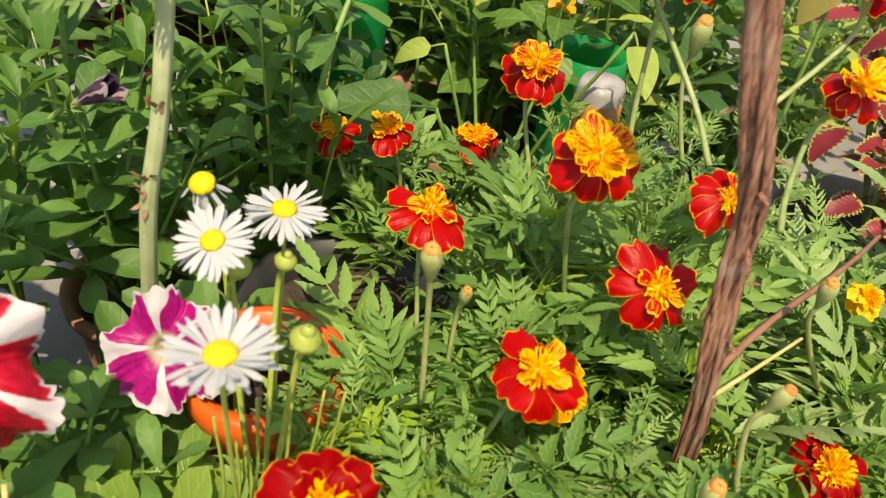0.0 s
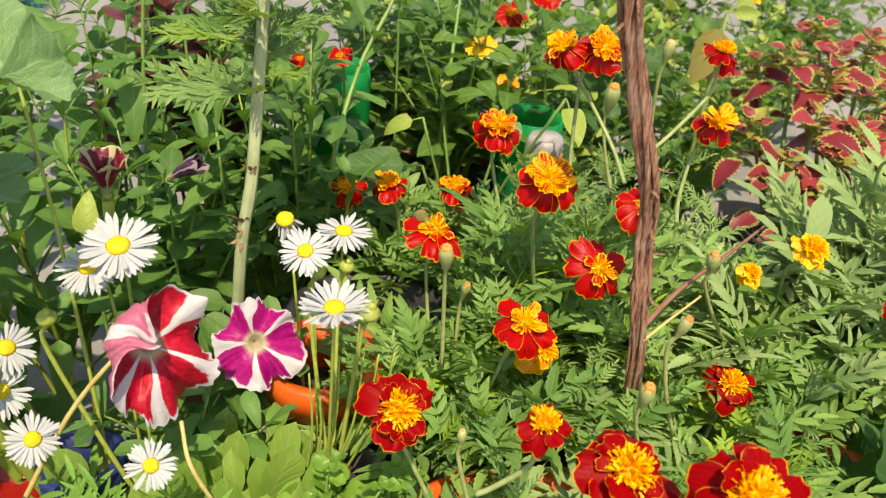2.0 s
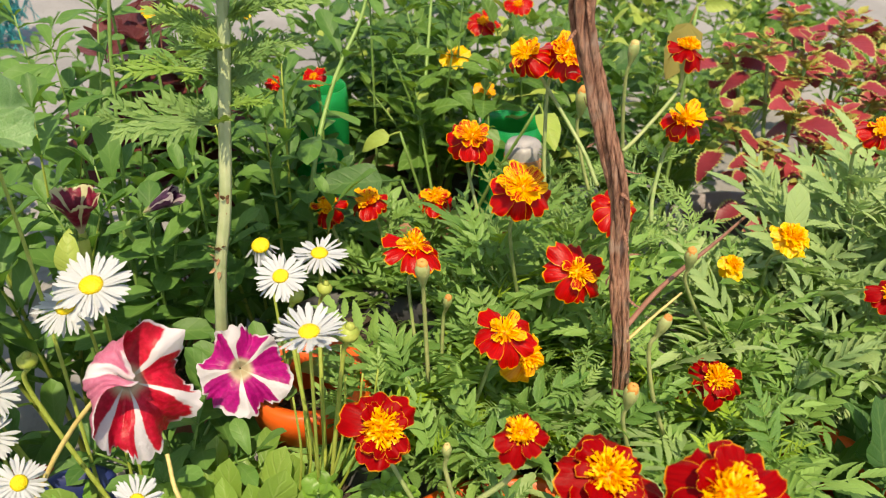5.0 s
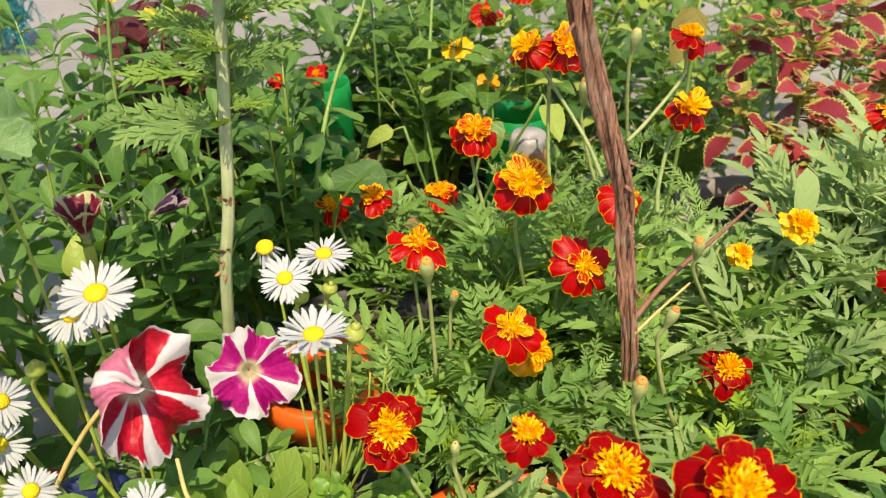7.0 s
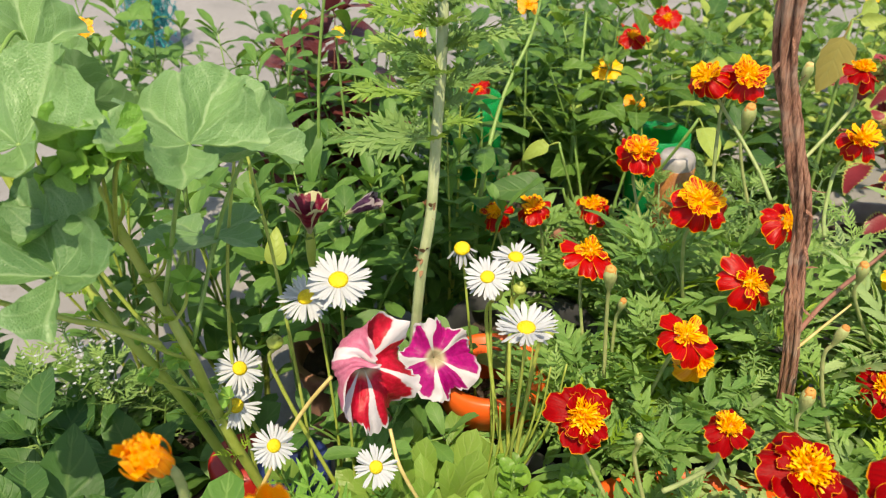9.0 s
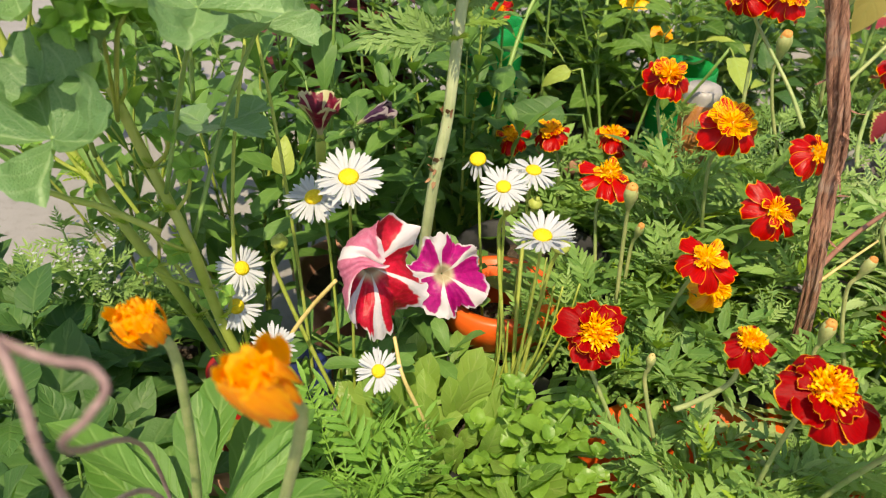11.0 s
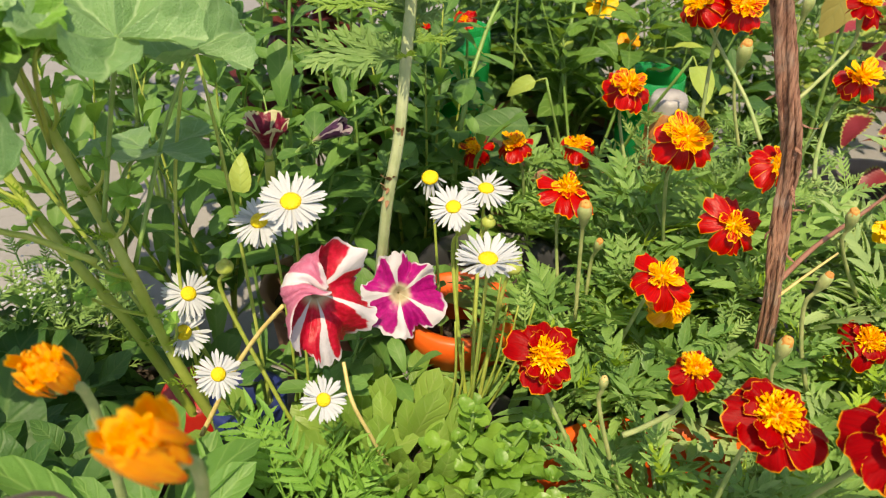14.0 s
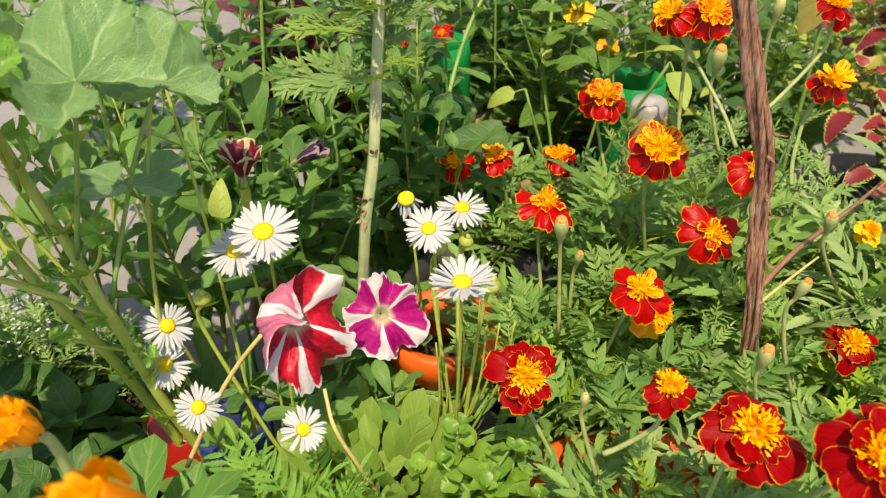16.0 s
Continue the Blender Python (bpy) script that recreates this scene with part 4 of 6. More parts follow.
p_far, r_far = marigold_plant((0.215, 0.415, 0.18), "thin marigold plant with small red and yellow flowers", spread(11, 0.10, 0.12, 0.20, R1), MARI_FINE, seed=27)
p_fine, r_fine = marigold_plant((0.150, 0.485, 0.0), "fine-leaved marigold plant before a plastic tub", spread(13, 0.085, 0.24, 0.325, R1), MARI_FINE, seed=29, start=0.6, step=0.02)
p_serr, r_serr = marigold_plant((0.44, 0.36, 0.16), "tall pale green marigold plant with large toothed leaves", spread(15, 0.10, 0.12, 0.22, R1), MARI_PALE, M_STEM_PALE, seed=28)

# plant, place of the head, tilt and azimuth, radius, kind, label
HEADS = [
    (p_mid, (0.068, 0.217, 0.366), (26, 8), 0.0235, "single", "bright red single marigold with thin gold edges"),
    (p_mid, (0.093, 0.247, 0.320), (45, 25), 0.021, "gold", "golden orange marigold under a red flower"),
    (p_front, (-0.012, 0.150, 0.360), (46, 12), 0.0235, "deep", "deep red marigold with an orange centre"),
    (p_front, (0.048, 0.093, 0.408), (7, 20), 0.0150, "small", "small dark red marigold on a curved stalk"),
    (p_front, (0.089, 0.083, 0.386), (20, 12), 0.0255, "deep", "large deep red marigold with golden tuft"),
    (p_front, (0.125, 0.046, 0.412), (24, 5), 0.027, "deep", "large deep red marigold with broad petals"),
    (p_right, (0.222, 0.222, 0.310), (24, 10), 0.021, "deep", "dark red marigold with golden tuft"),
    (p_tall, (0.129, 0.271, 0.371), (42, 15), 0.0235, "single", "bright red marigold beside the brown stake"),
    (p_tall, (0.092, 0.295, 0.424), (19, 10), 0.0255, "gilded", "red and gold double marigold with shiny petals"),
    (p_tall, (0.078, 0.412, 0.410), (22, -5), 0.0245, "double", "scarlet double marigold with ruffled centre"),
    (p_mid, (0.023, 0.326, 0.364), (14, 15), 0.0255, "single", "scarlet marigold with golden centre"),
    (p_far, (0.211, 0.324, 0.458), (25, 15), 0.019, "gilded", "red marigold with yellow ruffled centre"),
    (p_far, (0.227, 0.374, 0.492), (4, 30), 0.0165, "small", "half-open red marigold seen over its green cup"),
    (p_tall, (0.131, 0.354, 0.496), (38, 10), 0.0235, "double", "tall scarlet marigold with golden centre"),
    (p_tall, (0.104, 0.362, 0.493), (38, -65), 0.019, "gilded", "yellow and red marigold seen from its side"),
    (p_tall, (0.176, 0.330, 0.386), (45, 20), 0.0225, "single", "red marigold half hidden behind the stake"),
    (p_back, (-0.042, 0.460, 0.324), (15, -60), 0.020, "double", "orange-red marigold in the shade"),
    (p_back, (-0.004, 0.460, 0.330), (18, -60), 0.021, "double", "orange-red marigold on a long green cup"),
    (p_back, (0.060, 0.490, 0.313), (8, 20), 0.023, "double", "orange-red marigold with gold centre"),
    (p_yel, (0.313, 0.316, 0.361), (26, 10), 0.0205, "yellow", "yellow double marigold with ruffled petals"),
    (p_yel, (0.278, 0.328, 0.330), (40, 15), 0.0155, "yellow", "small yellow marigold with few petals"),
    (p_serr, (0.387, 0.354, 0.432), (30, 10), 0.018, "double", "red and yellow marigold among pale leaves"),
    (p_serr, (0.356, 0.250, 0.352), (35, -10), 0.016, "small", "small orange-red marigold among pale leaves"),
]
# where a stalk springs from a side shoot
FEET = {
    "yellow and red marigold seen from its side": (0.150, 0.312, 0.415),
    "half-open red marigold seen over its green cup": (0.178, 0.345, 0.425),
    "red marigold with yellow ruffled centre": (0.182, 0.285, 0.40),
    "small dark red marigold on a curved stalk": (0.024, 0.100, 0.352),
}
for plant, head, (tilt, az), radius, kind, label in HEADS:
    rnd = random.Random(int(abs(head[0]) * 9000 + head[1] * 7000 + head[2] * 5000))
    base = plant.location
    way = facing(tilt, az)
    foot = Vector((head[0] * 0.55 + base.x * 0.45, head[1] * 0.55 + base.y * 0.45 + 0.012, max(base.z + 0.03, head[2] - 0.12)))
    foot = Vector(FEET.get(label, foot))
    marigold_head(plant, Vector(head), way, radius, foot, kind, rnd, label)

BUDS = [
    (p_right, (0.142, 0.182, 0.346), (8, 0), 0.0072, M_BUDTIP), (p_right, (0.168, 0.207, 0.378), (15, 60), 0.0058, M_BUDTIP),
    (p_yel, (0.209, 0.271, 0.384), (12, -30), 0.0066, M_BUDTIP), (p_mid, (0.020, 0.248, 0.400), (12, -20), 0.0072, M_BUDTIP),
    (p_front, (0.024, 0.150, 0.343), (5, -10), 0.0042, M_DRY), (p_mid, (0.044, 0.289, 0.343), (15, 20), 0.0050, M_BUDTIP),
    (p_far, (0.190, 0.384, 0.493), (8, 20), 0.0062, M_DRY), (p_far, (0.172, 0.43, 0.44), (10, 0), 0.009, M_BUDTIP),
]
for plant, head, (tilt, az), size, tip in BUDS:
    base = plant.location
    foot = Vector((head[0] * 0.6 + base.x * 0.4, head[1] * 0.6 + base.y * 0.4, head[2] - 0.10))
    marigold_bud(plant, Vector(head), facing(tilt, az), foot, r_mid, tip, size)

# ---- daisies ----
DAISY = "daisy plants in the bed"
rd = random.Random(41)
d_mid = thing("daisy_plant", (-0.055, 0.205, 0.225), "white daisy plant with thin stalks and pale leaves", "daisy", DAISY)
d_left = thing("daisy_plant", (-0.165, 0.185, 0.215), "white daisy plant leaning among mallow stems", "daisy", DAISY)
for i, (plant, n, rad) in enumerate(((d_mid, 58, 0.05), (d_left, 24, 0.05))):
    for k in range(n):
        a = k * 2.4 + rd.uniform(-0.3, 0.3)
        e = radians(rd.uniform(28, 75))
        if i == 0 and math.cos(a - 0.95) > 0.3:
            continue
        way = Vector((math.cos(a) * math.cos(e), math.sin(a) * math.cos(e), math.sin(e)))
        part("leaf", rd.choice(BASAL_LEAVES), plant, frame_to(way, (0, 0, 1), (math.cos(a) * 0.03 - (0.02 if i == 0 else 0), math.sin(a) * 0.03 - (0.03 if i == 0 else 0), -0.005), rd.uniform(-20, 20), rd.uniform(0.8, 1.25)))
DAISIES = [
    (d_mid, (-0.047, 0.168, 0.414), (3, 20), 0.0190, 46, -12, 0.0), (d_mid, (-0.065, 0.234, 0.405), (24, -15), 0.0165, 40, 8, 0.0),
    (d_mid, (-0.043, 0.266, 0.399), (6, 20), 0.0185, 36, 8, 0.1), (d_left, (-0.158, 0.199, 0.429), (20, 8), 0.0205, 44, 2, 0.0),
    (d_left, (-0.184, 0.225, 0.398), (24, -20), 0.0195, 40, 10, 0.05), (d_left, (-0.231, 0.208, 0.353), (42, 40), 0.0165, 36, 8, 0.1),
    (d_left, (-0.234, 0.195, 0.332), (50, 15), 0.017, 34, 10, 0.15), (d_left, (-0.200, 0.149, 0.342), (45, 35), 0.0145, 34, 8, 0.05),
    (d_left, (-0.136, 0.126, 0.347), (48, 5), 0.0135, 36, 8, 0.05), (d_mid, (-0.080, 0.279, 0.399), (25, -10), 0.0165, 16, -55, 0.2),
]
for plant, head, (tilt, az), radius, count, droop, ragged in DAISIES:
    b = plant.location
    foot = Vector((b.x * 0.55 + head[0] * 0.45, b.y * 0.6 + head[1] * 0.4 + 0.01, b.z - 0.005))
    daisy_head(plant, Vector(head), facing(tilt, az), radius, foot, rd, count, droop if droop > -50 else 70, ragged)
for plant, head, size in ((d_mid, (-0.026, 0.216, 0.379), 0.0066), (d_left, (-0.203, 0.204, 0.382), 0.0055), (d_mid, (-0.058, 0.245, 0.388), 0.006), (d_mid, (-0.04, 0.255, 0.384), 0.005)):
    b = plant.location
    h, f = rel(plant, head), Vector((0.01, 0.005, -0.005))
    way = facing(12, 60)
    s = peduncle(h, way, f, 0.0013, 0.0017, (size * 0.5, size, size * 1.9), 0.06)
    ob = part("flower_bud", s.mesh("flower_bud", M_BUD), plant, None, "closed yellow-green daisy bud")
    part("bud_tip", lathe([(0.0005, size * 0.45), (size * 0.3, size * 0.35), (size * 0.52, 0), (size * 0.4, -size * 0.2)], 10, 0.15).mesh("bud_tip", M_BUD), ob, face_pose(h, way))

for k in range(7):
    x, y = -0.062 + 0.009 * k + rd.uniform(-0.004, 0.004), 0.215 + rd.uniform(-0.02, 0.02)
    h = rel(d_mid, (x, y, 0.335 + rd.uniform(-0.03, 0.03)))
    part("flower_stalk", tube([(h.x * 0.4 - 0.01, h.y * 0.4, 0.0), (h.x * 0.8, h.y * 0.8, h.z * 0.55), h], 0.0011, 0.0007, 6, 5).mesh("flower_stalk", M_STEM_YEL), d_mid)

# ---- petunias ----
PETU = "petunias in the bed"
rp = random.Random(51)


def petunia_plant(at, label, tips, seed):
    ob = thing("petunia_plant", at, label, "petunia", PETU)
    bush(ob, tips, OBLONG_LEAVES, random.Random(seed), M_STEM, step=0.022, size=(0.6, 1.0))
    return ob


q_red = petunia_plant((-0.145, 0.235, 0.21), "petunia plant with a large red and white striped flower", spread(6, 0.06, 0.05, 0.09, rp), 61)
q_mag = petunia_plant((-0.10, 0.305, 0.21), "petunia plant with a magenta and white striped flower", spread(5, 0.04, 0.04, 0.07, rp), 62)
petunia_head(q_red, Vector((-0.1445, 0.178, 0.3815)), facing(54, 36), 0.0305, Vector((-0.145, 0.235, 0.25)), (M_PET_RED, M_PET_RED_BACK), rp, "wide red petunia with broad white rays and folded lobes", 0.030,
             [(12, 1.10, 66, 92), (146, 2.0, 88, -105), (220, 1.35, 88, 35), (262, 1.5, 82, 112), (318, 1.4, 72, 118)], 0.22)
petunia_head(q_mag, Vector((-0.1005, 0.262, 0.3125)), facing(54, 14), 0.033, Vector((-0.10, 0.305, 0.25)), (M_PET_MAG, M_PET_MAG_BACK), rp, "magenta petunia with a white star and ragged rim", 0.022,
             [(30, 0.85, 66, 88), (98, 0.95, 62, 84), (174, 0.85, 70, 112), (266, 1.05, 74, 100), (322, 1.05, 70, 94)], 0.10)
q_dark = petunia_plant((-0.19, 0.44, 0.17), "leafy petunia plant with dark half-closed striped flowers", spread(9, 0.11, 0.12, 0.23, rp), 63)
petunia_head(q_dark, Vector((-0.188, 0.286, 0.414)), facing(4, 60), 0.0135, Vector((-0.185, 0.33, 0.34)), (M_PET_DARK, M_PET_DARK), rp, "half-closed dark red petunia with cream rays", 0.020, [(a, 2.3, 22, 32) for a in (20, 92, 164, 236, 308)], 0.02)
petunia_head(q_dark, Vector((-0.168, 0.372, 0.378)), facing(58, 78), 0.011, Vector((-0.18, 0.38, 0.34)), (M_PET_VIOLET, M_PET_VIOLET), rp, "wilted violet striped petunia", 0.020, [(a, 2.9, 15, 8) for a in (18, 90, 162, 234, 306)], 0.16)

tube_ob = q_dark.children[-2]
part("flower_tube", lathe([(0.0022, -0.030), (0.0034, -0.020), (0.0036, -0.008), (0.0024, 0.0)], 12, 0.05).mesh("flower_tube", M_STEM_YEL), tube_ob, face_pose(rel(q_dark, (-0.188, 0.286, 0.411)), facing(4, 60)), "pale yellow tube below the petals")

# ---- the brown stake ----
stake = thing("wooden_stake", (0.172, 0.238, 0.20), "rough brown twisted stake of peeling bark among marigolds", "stake")
o = stake.location
line = [Vector(p) - o for p in ((0.172, 0.238, 0.18), (0.160, 0.242, 0.31), (0.152, 0.243, 0.36), (0.146, 0.246, 0.40), (0.142, 0.247, 0.43), (0.130, 0.245, 0.47), (0.112, 0.241, 0.52), (0.100, 0.238, 0.56), (0.094, 0.235, 0.60), (0.090, 0.232, 0.68))]
part("stick", tube(line, 0.0028, 0.0042, 18, 12, 0.22, ridge=0.12).mesh("stick", M_BARK), stake)
for k in range(9):
    sp = []
    for i, p in enumerate(spline(line, 8)):
        a = k * 0.72 + i * (0.020 + 0.014 * (k % 4)) * (-1 if k % 5 == 0 else 1)
        sp.append(p + Vector((math.cos(a), math.sin(a), 0)) * (0.0030 + 0.0020 * i / 60 + 0.0016 * math.sin(i * 0.23 + k * 2.0)))
    part("bark_strip", tube(sp[::2], 0.0013, 0.0021, 6, 2, 0.55).mesh("bark_strip", M_BARK), stake, None, "loose strip of twisted reddish bark")
for k in range(16):
    p = spline(line, 8)[18 + k * 3]
    a = rp.uniform(-3.2, 0.2)
    out = Vector((math.cos(a), math.sin(a), 0))
    part("bark_flake", blade(rp.uniform(0.007, 0.016), rp.uniform(0.0016, 0.003), 5, (-1, 0, 1), None, -0.4, rp.uniform(-1.2, 1.2), wave=0.3, rnd=rp).mesh("bark_flake", M_BARK), stake, frame_to(out * rp.uniform(0.3, 1) + Vector((0, 0, rp.choice((-1, 1)) * rp.uniform(0.4, 1))), out, p + out * 0.0055))
twig = thing("dry_twig", (0.165, 0.245, 0.335), "thin reddish dry twig lying across marigold leaves", "twig")
part("twig_stick", tube([rel(twig, p) for p in ((0.160, 0.25, 0.335), (0.20, 0.285, 0.345), (0.26, 0.335, 0.345), (0.328, 0.405, 0.33))], 0.0022, 0.0012, 6, 5, 0.2).mesh("twig_stick", M_TWIG), twig)
straw = thing("dry_stalk", (0.168, 0.24, 0.335), "short pale dry straw beside the stake", "stalk")
part("straw", tube([rel(straw, p) for p in ((0.158, 0.24, 0.332), (0.18, 0.25, 0.345), (0.205, 0.265, 0.353))], 0.0013, 0.0009, 5, 4).mesh("straw", M_DRY), straw)

# ---- the tall plant with feathery leaves ----
rf = random.Random(71)
tall = thing("tall_green_plant", (-0.118, 0.265, 0.215), "tall pale green stem with feathery cut leaves", "plant")
line = [rel(tall, p) for p in ((-0.126, 0.305, 0.20), (-0.1185, 0.295, 0.285), (-0.110, 0.292, 0.37), (-0.102, 0.298, 0.416), (-0.097, 0.310, 0.47), (-0.092, 0.325, 0.53), (-0.088, 0.345, 0.62))]
part("stem", tube(line, 0.0042, 0.0036, 21, 8, 0.05, ridge=0.07).mesh("tall_stem", M_STEM_PALE), tall, None, "thick pale green jointed stem")
for z in (0.163, 0.172, 0.205):
    sp = min(spline(line, 12), key=lambda p: abs(p.z - z))
    s = Shape()
    for k in range(7):
        a = radians(rf.uniform(150, 330))
        out = Vector((math.cos(a), math.sin(a), 0))
        s.add(blade(rf.uniform(0.004, 0.009), 0.0034, 4, (-1, 0, 1), None, -0.4, rf.uniform(-0.8, 0.8), wave=0.3, rnd=rf), frame_to(out * rf.uniform(0.1, 0.7) + Vector((0, 0, rf.choice((-1, 1)))), out, out * 0.0036 + Vector((0, 0, rf.uniform(-0.004, 0.004)))))
    part("scar", s.mesh("scar", M_SCAR), tall, Matrix.Translation(sp), "brown tattered scar on the stem")
for i, (z, az, size, pitch) in enumerate(((0.255, 200, 1.0, 15), (0.262, 340, 0.65, 25), (0.275, 60, 0.7, 20), (0.285, 175, 1.25, 12), (0.29, 20, 0.9, 30), (0.30, 250, 0.8, 25), (0.305, 150, 1.1, 22), (0.315, 10, 1.0, 28), (0.325, 210, 1.1, 25), (0.335, 100, 0.8, 30), (0.345, 330, 0.9, 30), (0.36, 180, 1.0, 30), (0.375, 40, 0.9, 35), (0.39, 260, 0.8, 40))):
    sp = min(spline(line, 12), key=lambda p: abs(p.z - z))
    a, e = radians(az), radians(pitch)
    part("leaf", FEATHERS[i % 5], tall, frame_to((math.cos(a) * math.cos(e), math.sin(a) * math.cos(e), math.sin(e)), (0, -0.45, 0.8), sp, rf.uniform(-40, 40), size * 0.82))
    for k in range(4 if z > 0.27 else 2):
        b = a + rf.uniform(-1.6, 1.6)
        part("leaf", FEATHERS[(i + k) % 5], tall, frame_to((math.cos(b), math.sin(b), 0.7), (0, -0.45, 0.8), sp, rf.uniform(-25, 25), size * rf.uniform(0.3, 0.5)))

# ---- the mallow ----
rm = random.Random(81)
mallow = thing("mallow_plant", (-0.215, 0.205, 0.19), "tall mallow with broad lobed leaves on stout stems", "mallow")
STEMS = [
    ((-0.215, 0.205, 0.19), (-0.238, 0.190, 0.30), (-0.246, 0.187, 0.347), (-0.252, 0.182, 0.395), (-0.272, 0.200, 0.430), (-0.290, 0.205, 0.49), (-0.300, 0.20, 0.54)),
    ((-0.235, 0.215, 0.19), (-0.275, 0.215, 0.315), (-0.300, 0.214, 0.372), (-0.330, 0.228, 0.420), (-0.355, 0.235, 0.48), (-0.37, 0.24, 0.55)),
    ((-0.235, 0.225, 0.19), (-0.29, 0.26, 0.30), (-0.345, 0.27, 0.42), (-0.35, 0.25, 0.56)),
]
for pts in STEMS:
    part("stem", tube([rel(mallow, p) for p in pts], 0.0036 if pts is not STEMS[2] else 0.0016, 0.0028 if pts is not STEMS[2] else 0.0013, 12, 5, 0.07, ridge=0.06).mesh("mallow_stem", M_STEM_YEL), mallow, None, "stout yellow-green stem")
# leaf centre, tilt and azimuth of its face, radius, foot of the stalk
BLADES = [
    ((-0.216, 0.155, 0.541), (26, 40), 0.042, (-0.262, 0.19, 0.42), 14), ((-0.204, 0.215, 0.512), (28, 50), 0.040, (-0.25, 0.187, 0.39), -20),
    ((-0.262, 0.262, 0.500), (52, 185), 0.042, (-0.273, 0.292, 0.43), 10), ((-0.288, 0.139, 0.549), (26, -10), 0.046, (-0.30, 0.20, 0.50), -10),
    ((-0.270, 0.139, 0.517), (34, -35), 0.034, (-0.30, 0.20, 0.47), 35), ((-0.244, 0.229, 0.445), (12, 180), 0.042, (-0.27, 0.195, 0.40), 0),
    ((-0.276, 0.115, 0.494), (30, -15), 0.040, (-0.300, 0.195, 0.44), -25), ((-0.300, 0.225, 0.538), (58, 170), 0.040, (-0.31, 0.215, 0.50), 30),
    ((-0.41, 0.22, 0.58), (30, 0), 0.048, (-0.37, 0.24, 0.54), 20), ((-0.345, 0.285, 0.545), (38, 30), 0.042, (-0.35, 0.25, 0.55), 0),
    ((-0.40, 0.30, 0.52), (25, -70), 0.055, (-0.345, 0.27, 0.42), 0), ((-0.345, 0.120, 0.475), (26, 20), 0.040, (-0.34, 0.20, 0.42), 15),
]
for i, (at, (tilt, az), radius, foot, turn) in enumerate(BLADES):
    c, f = rel(mallow, at), rel(mallow, foot)
    leaf = part("leaf", MALLOW_MESH[i % 4], mallow, face_pose(c, facing(tilt, az), turn, radius) @ Matrix.Diagonal((1, 1, 0.35 if az > 150 else 1, 1)))
    part("leaf_stalk", tube([f, (f + c) * 0.5 + Vector((0, 0.01, 0.012)), c], 0.0015, 0.0012, 7, 5).mesh("leaf_stalk", M_STEM), mallow)

part("stem", tube([rel(mallow, p) for p in ((-0.258, 0.162, 0.412), (-0.285, 0.158, 0.43), (-0.306, 0.154, 0.44), (-0.35, 0.15, 0.47), (-0.41, 0.2, 0.53))], 0.0020, 0.0013, 9, 5, 0.07).mesh("mallow_stem", M_STEM_YEL), mallow)
for pts in (((-0.222, 0.19, 0.19), (-0.235, 0.205, 0.33), (-0.232, 0.225, 0.42), (-0.222, 0.25, 0.49)), ((-0.19, 0.21, 0.19), (-0.20, 0.235, 0.33), (-0.212, 0.26, 0.43), (-0.23, 0.29, 0.52))):
    part("stem", tube([rel(mallow, p) for p in pts], 0.0013, 0.0010, 10, 6, 0.07, ridge=0.05).mesh("mallow_stem", M_STEM_YEL), mallow, None, "slender yellow-green stem")
# a crinkled young shoot at the top
sh = rel(mallow, (-0.257, 0.144, 0.542))
for k in range(9):
    a = k * 2.4
    tip = sh + Vector((math.cos(a) * 0.014, math.sin(a) * 0.010, rm.uniform(-0.016, 0.016)))
    if k % 3 == 0:
        part("leaf_stalk", tube([rel(mallow, (-0.285, 0.20, 0.46)), (sh + tip) * 0.5 - Vector((0, 0, 0.012)), tip], 0.0012, 0.0008, 6, 4).mesh("leaf_stalk", M_STEM_YEL), mallow)
    part("leaf", YOUNG_MALLOW[k % 2], mallow, face_pose(tip, facing(rm.uniform(20, 60), math.degrees(a) + 90), rm.uniform(0, 360), rm.uniform(0.011, 0.018)), "crinkled yellow-green young leaf")
# side shoots with small young leaves
for pts in STEMS[:2]:
    sp = spline([rel(mallow, p) for p in pts], 8)
    for k in range(7, len(sp) - 8, 5):
        side = Vector((rm.choice((-1, 1)) * rm.uniform(0.5, 1), rm.uniform(-0.8, 0.4), rm.uniform(0.9, 1.6))).normalized()
        tip = sp[k] + side * rm.uniform(0.025, 0.05)
        part("leaf_stalk", tube([sp[k], (sp[k] + tip) * 0.5 + Vector((side.x * 0.006, 0, -0.002)), tip], 0.0014, 0.0009, 6, 4).mesh("leaf_stalk", M_STEM_YEL), mallow)
        part("leaf", YOUNG_MALLOW[k % 2], mallow, face_pose(tip, facing(rm.uniform(15, 50), rm.uniform(-90, 90)), rm.uniform(0, 360), rm.uniform(0.006, 0.011)))
        for _ in range(3):
            part("leaf", rm.choice(YOUNG_LEAVES), mallow, frame_to((rm.uniform(-1, 1), rm.uniform(-1, 0.4), rm.uniform(0.4, 1.2)), (0, 0, 1), sp[k], rm.uniform(-30, 30), rm.uniform(0.2, 0.4)))

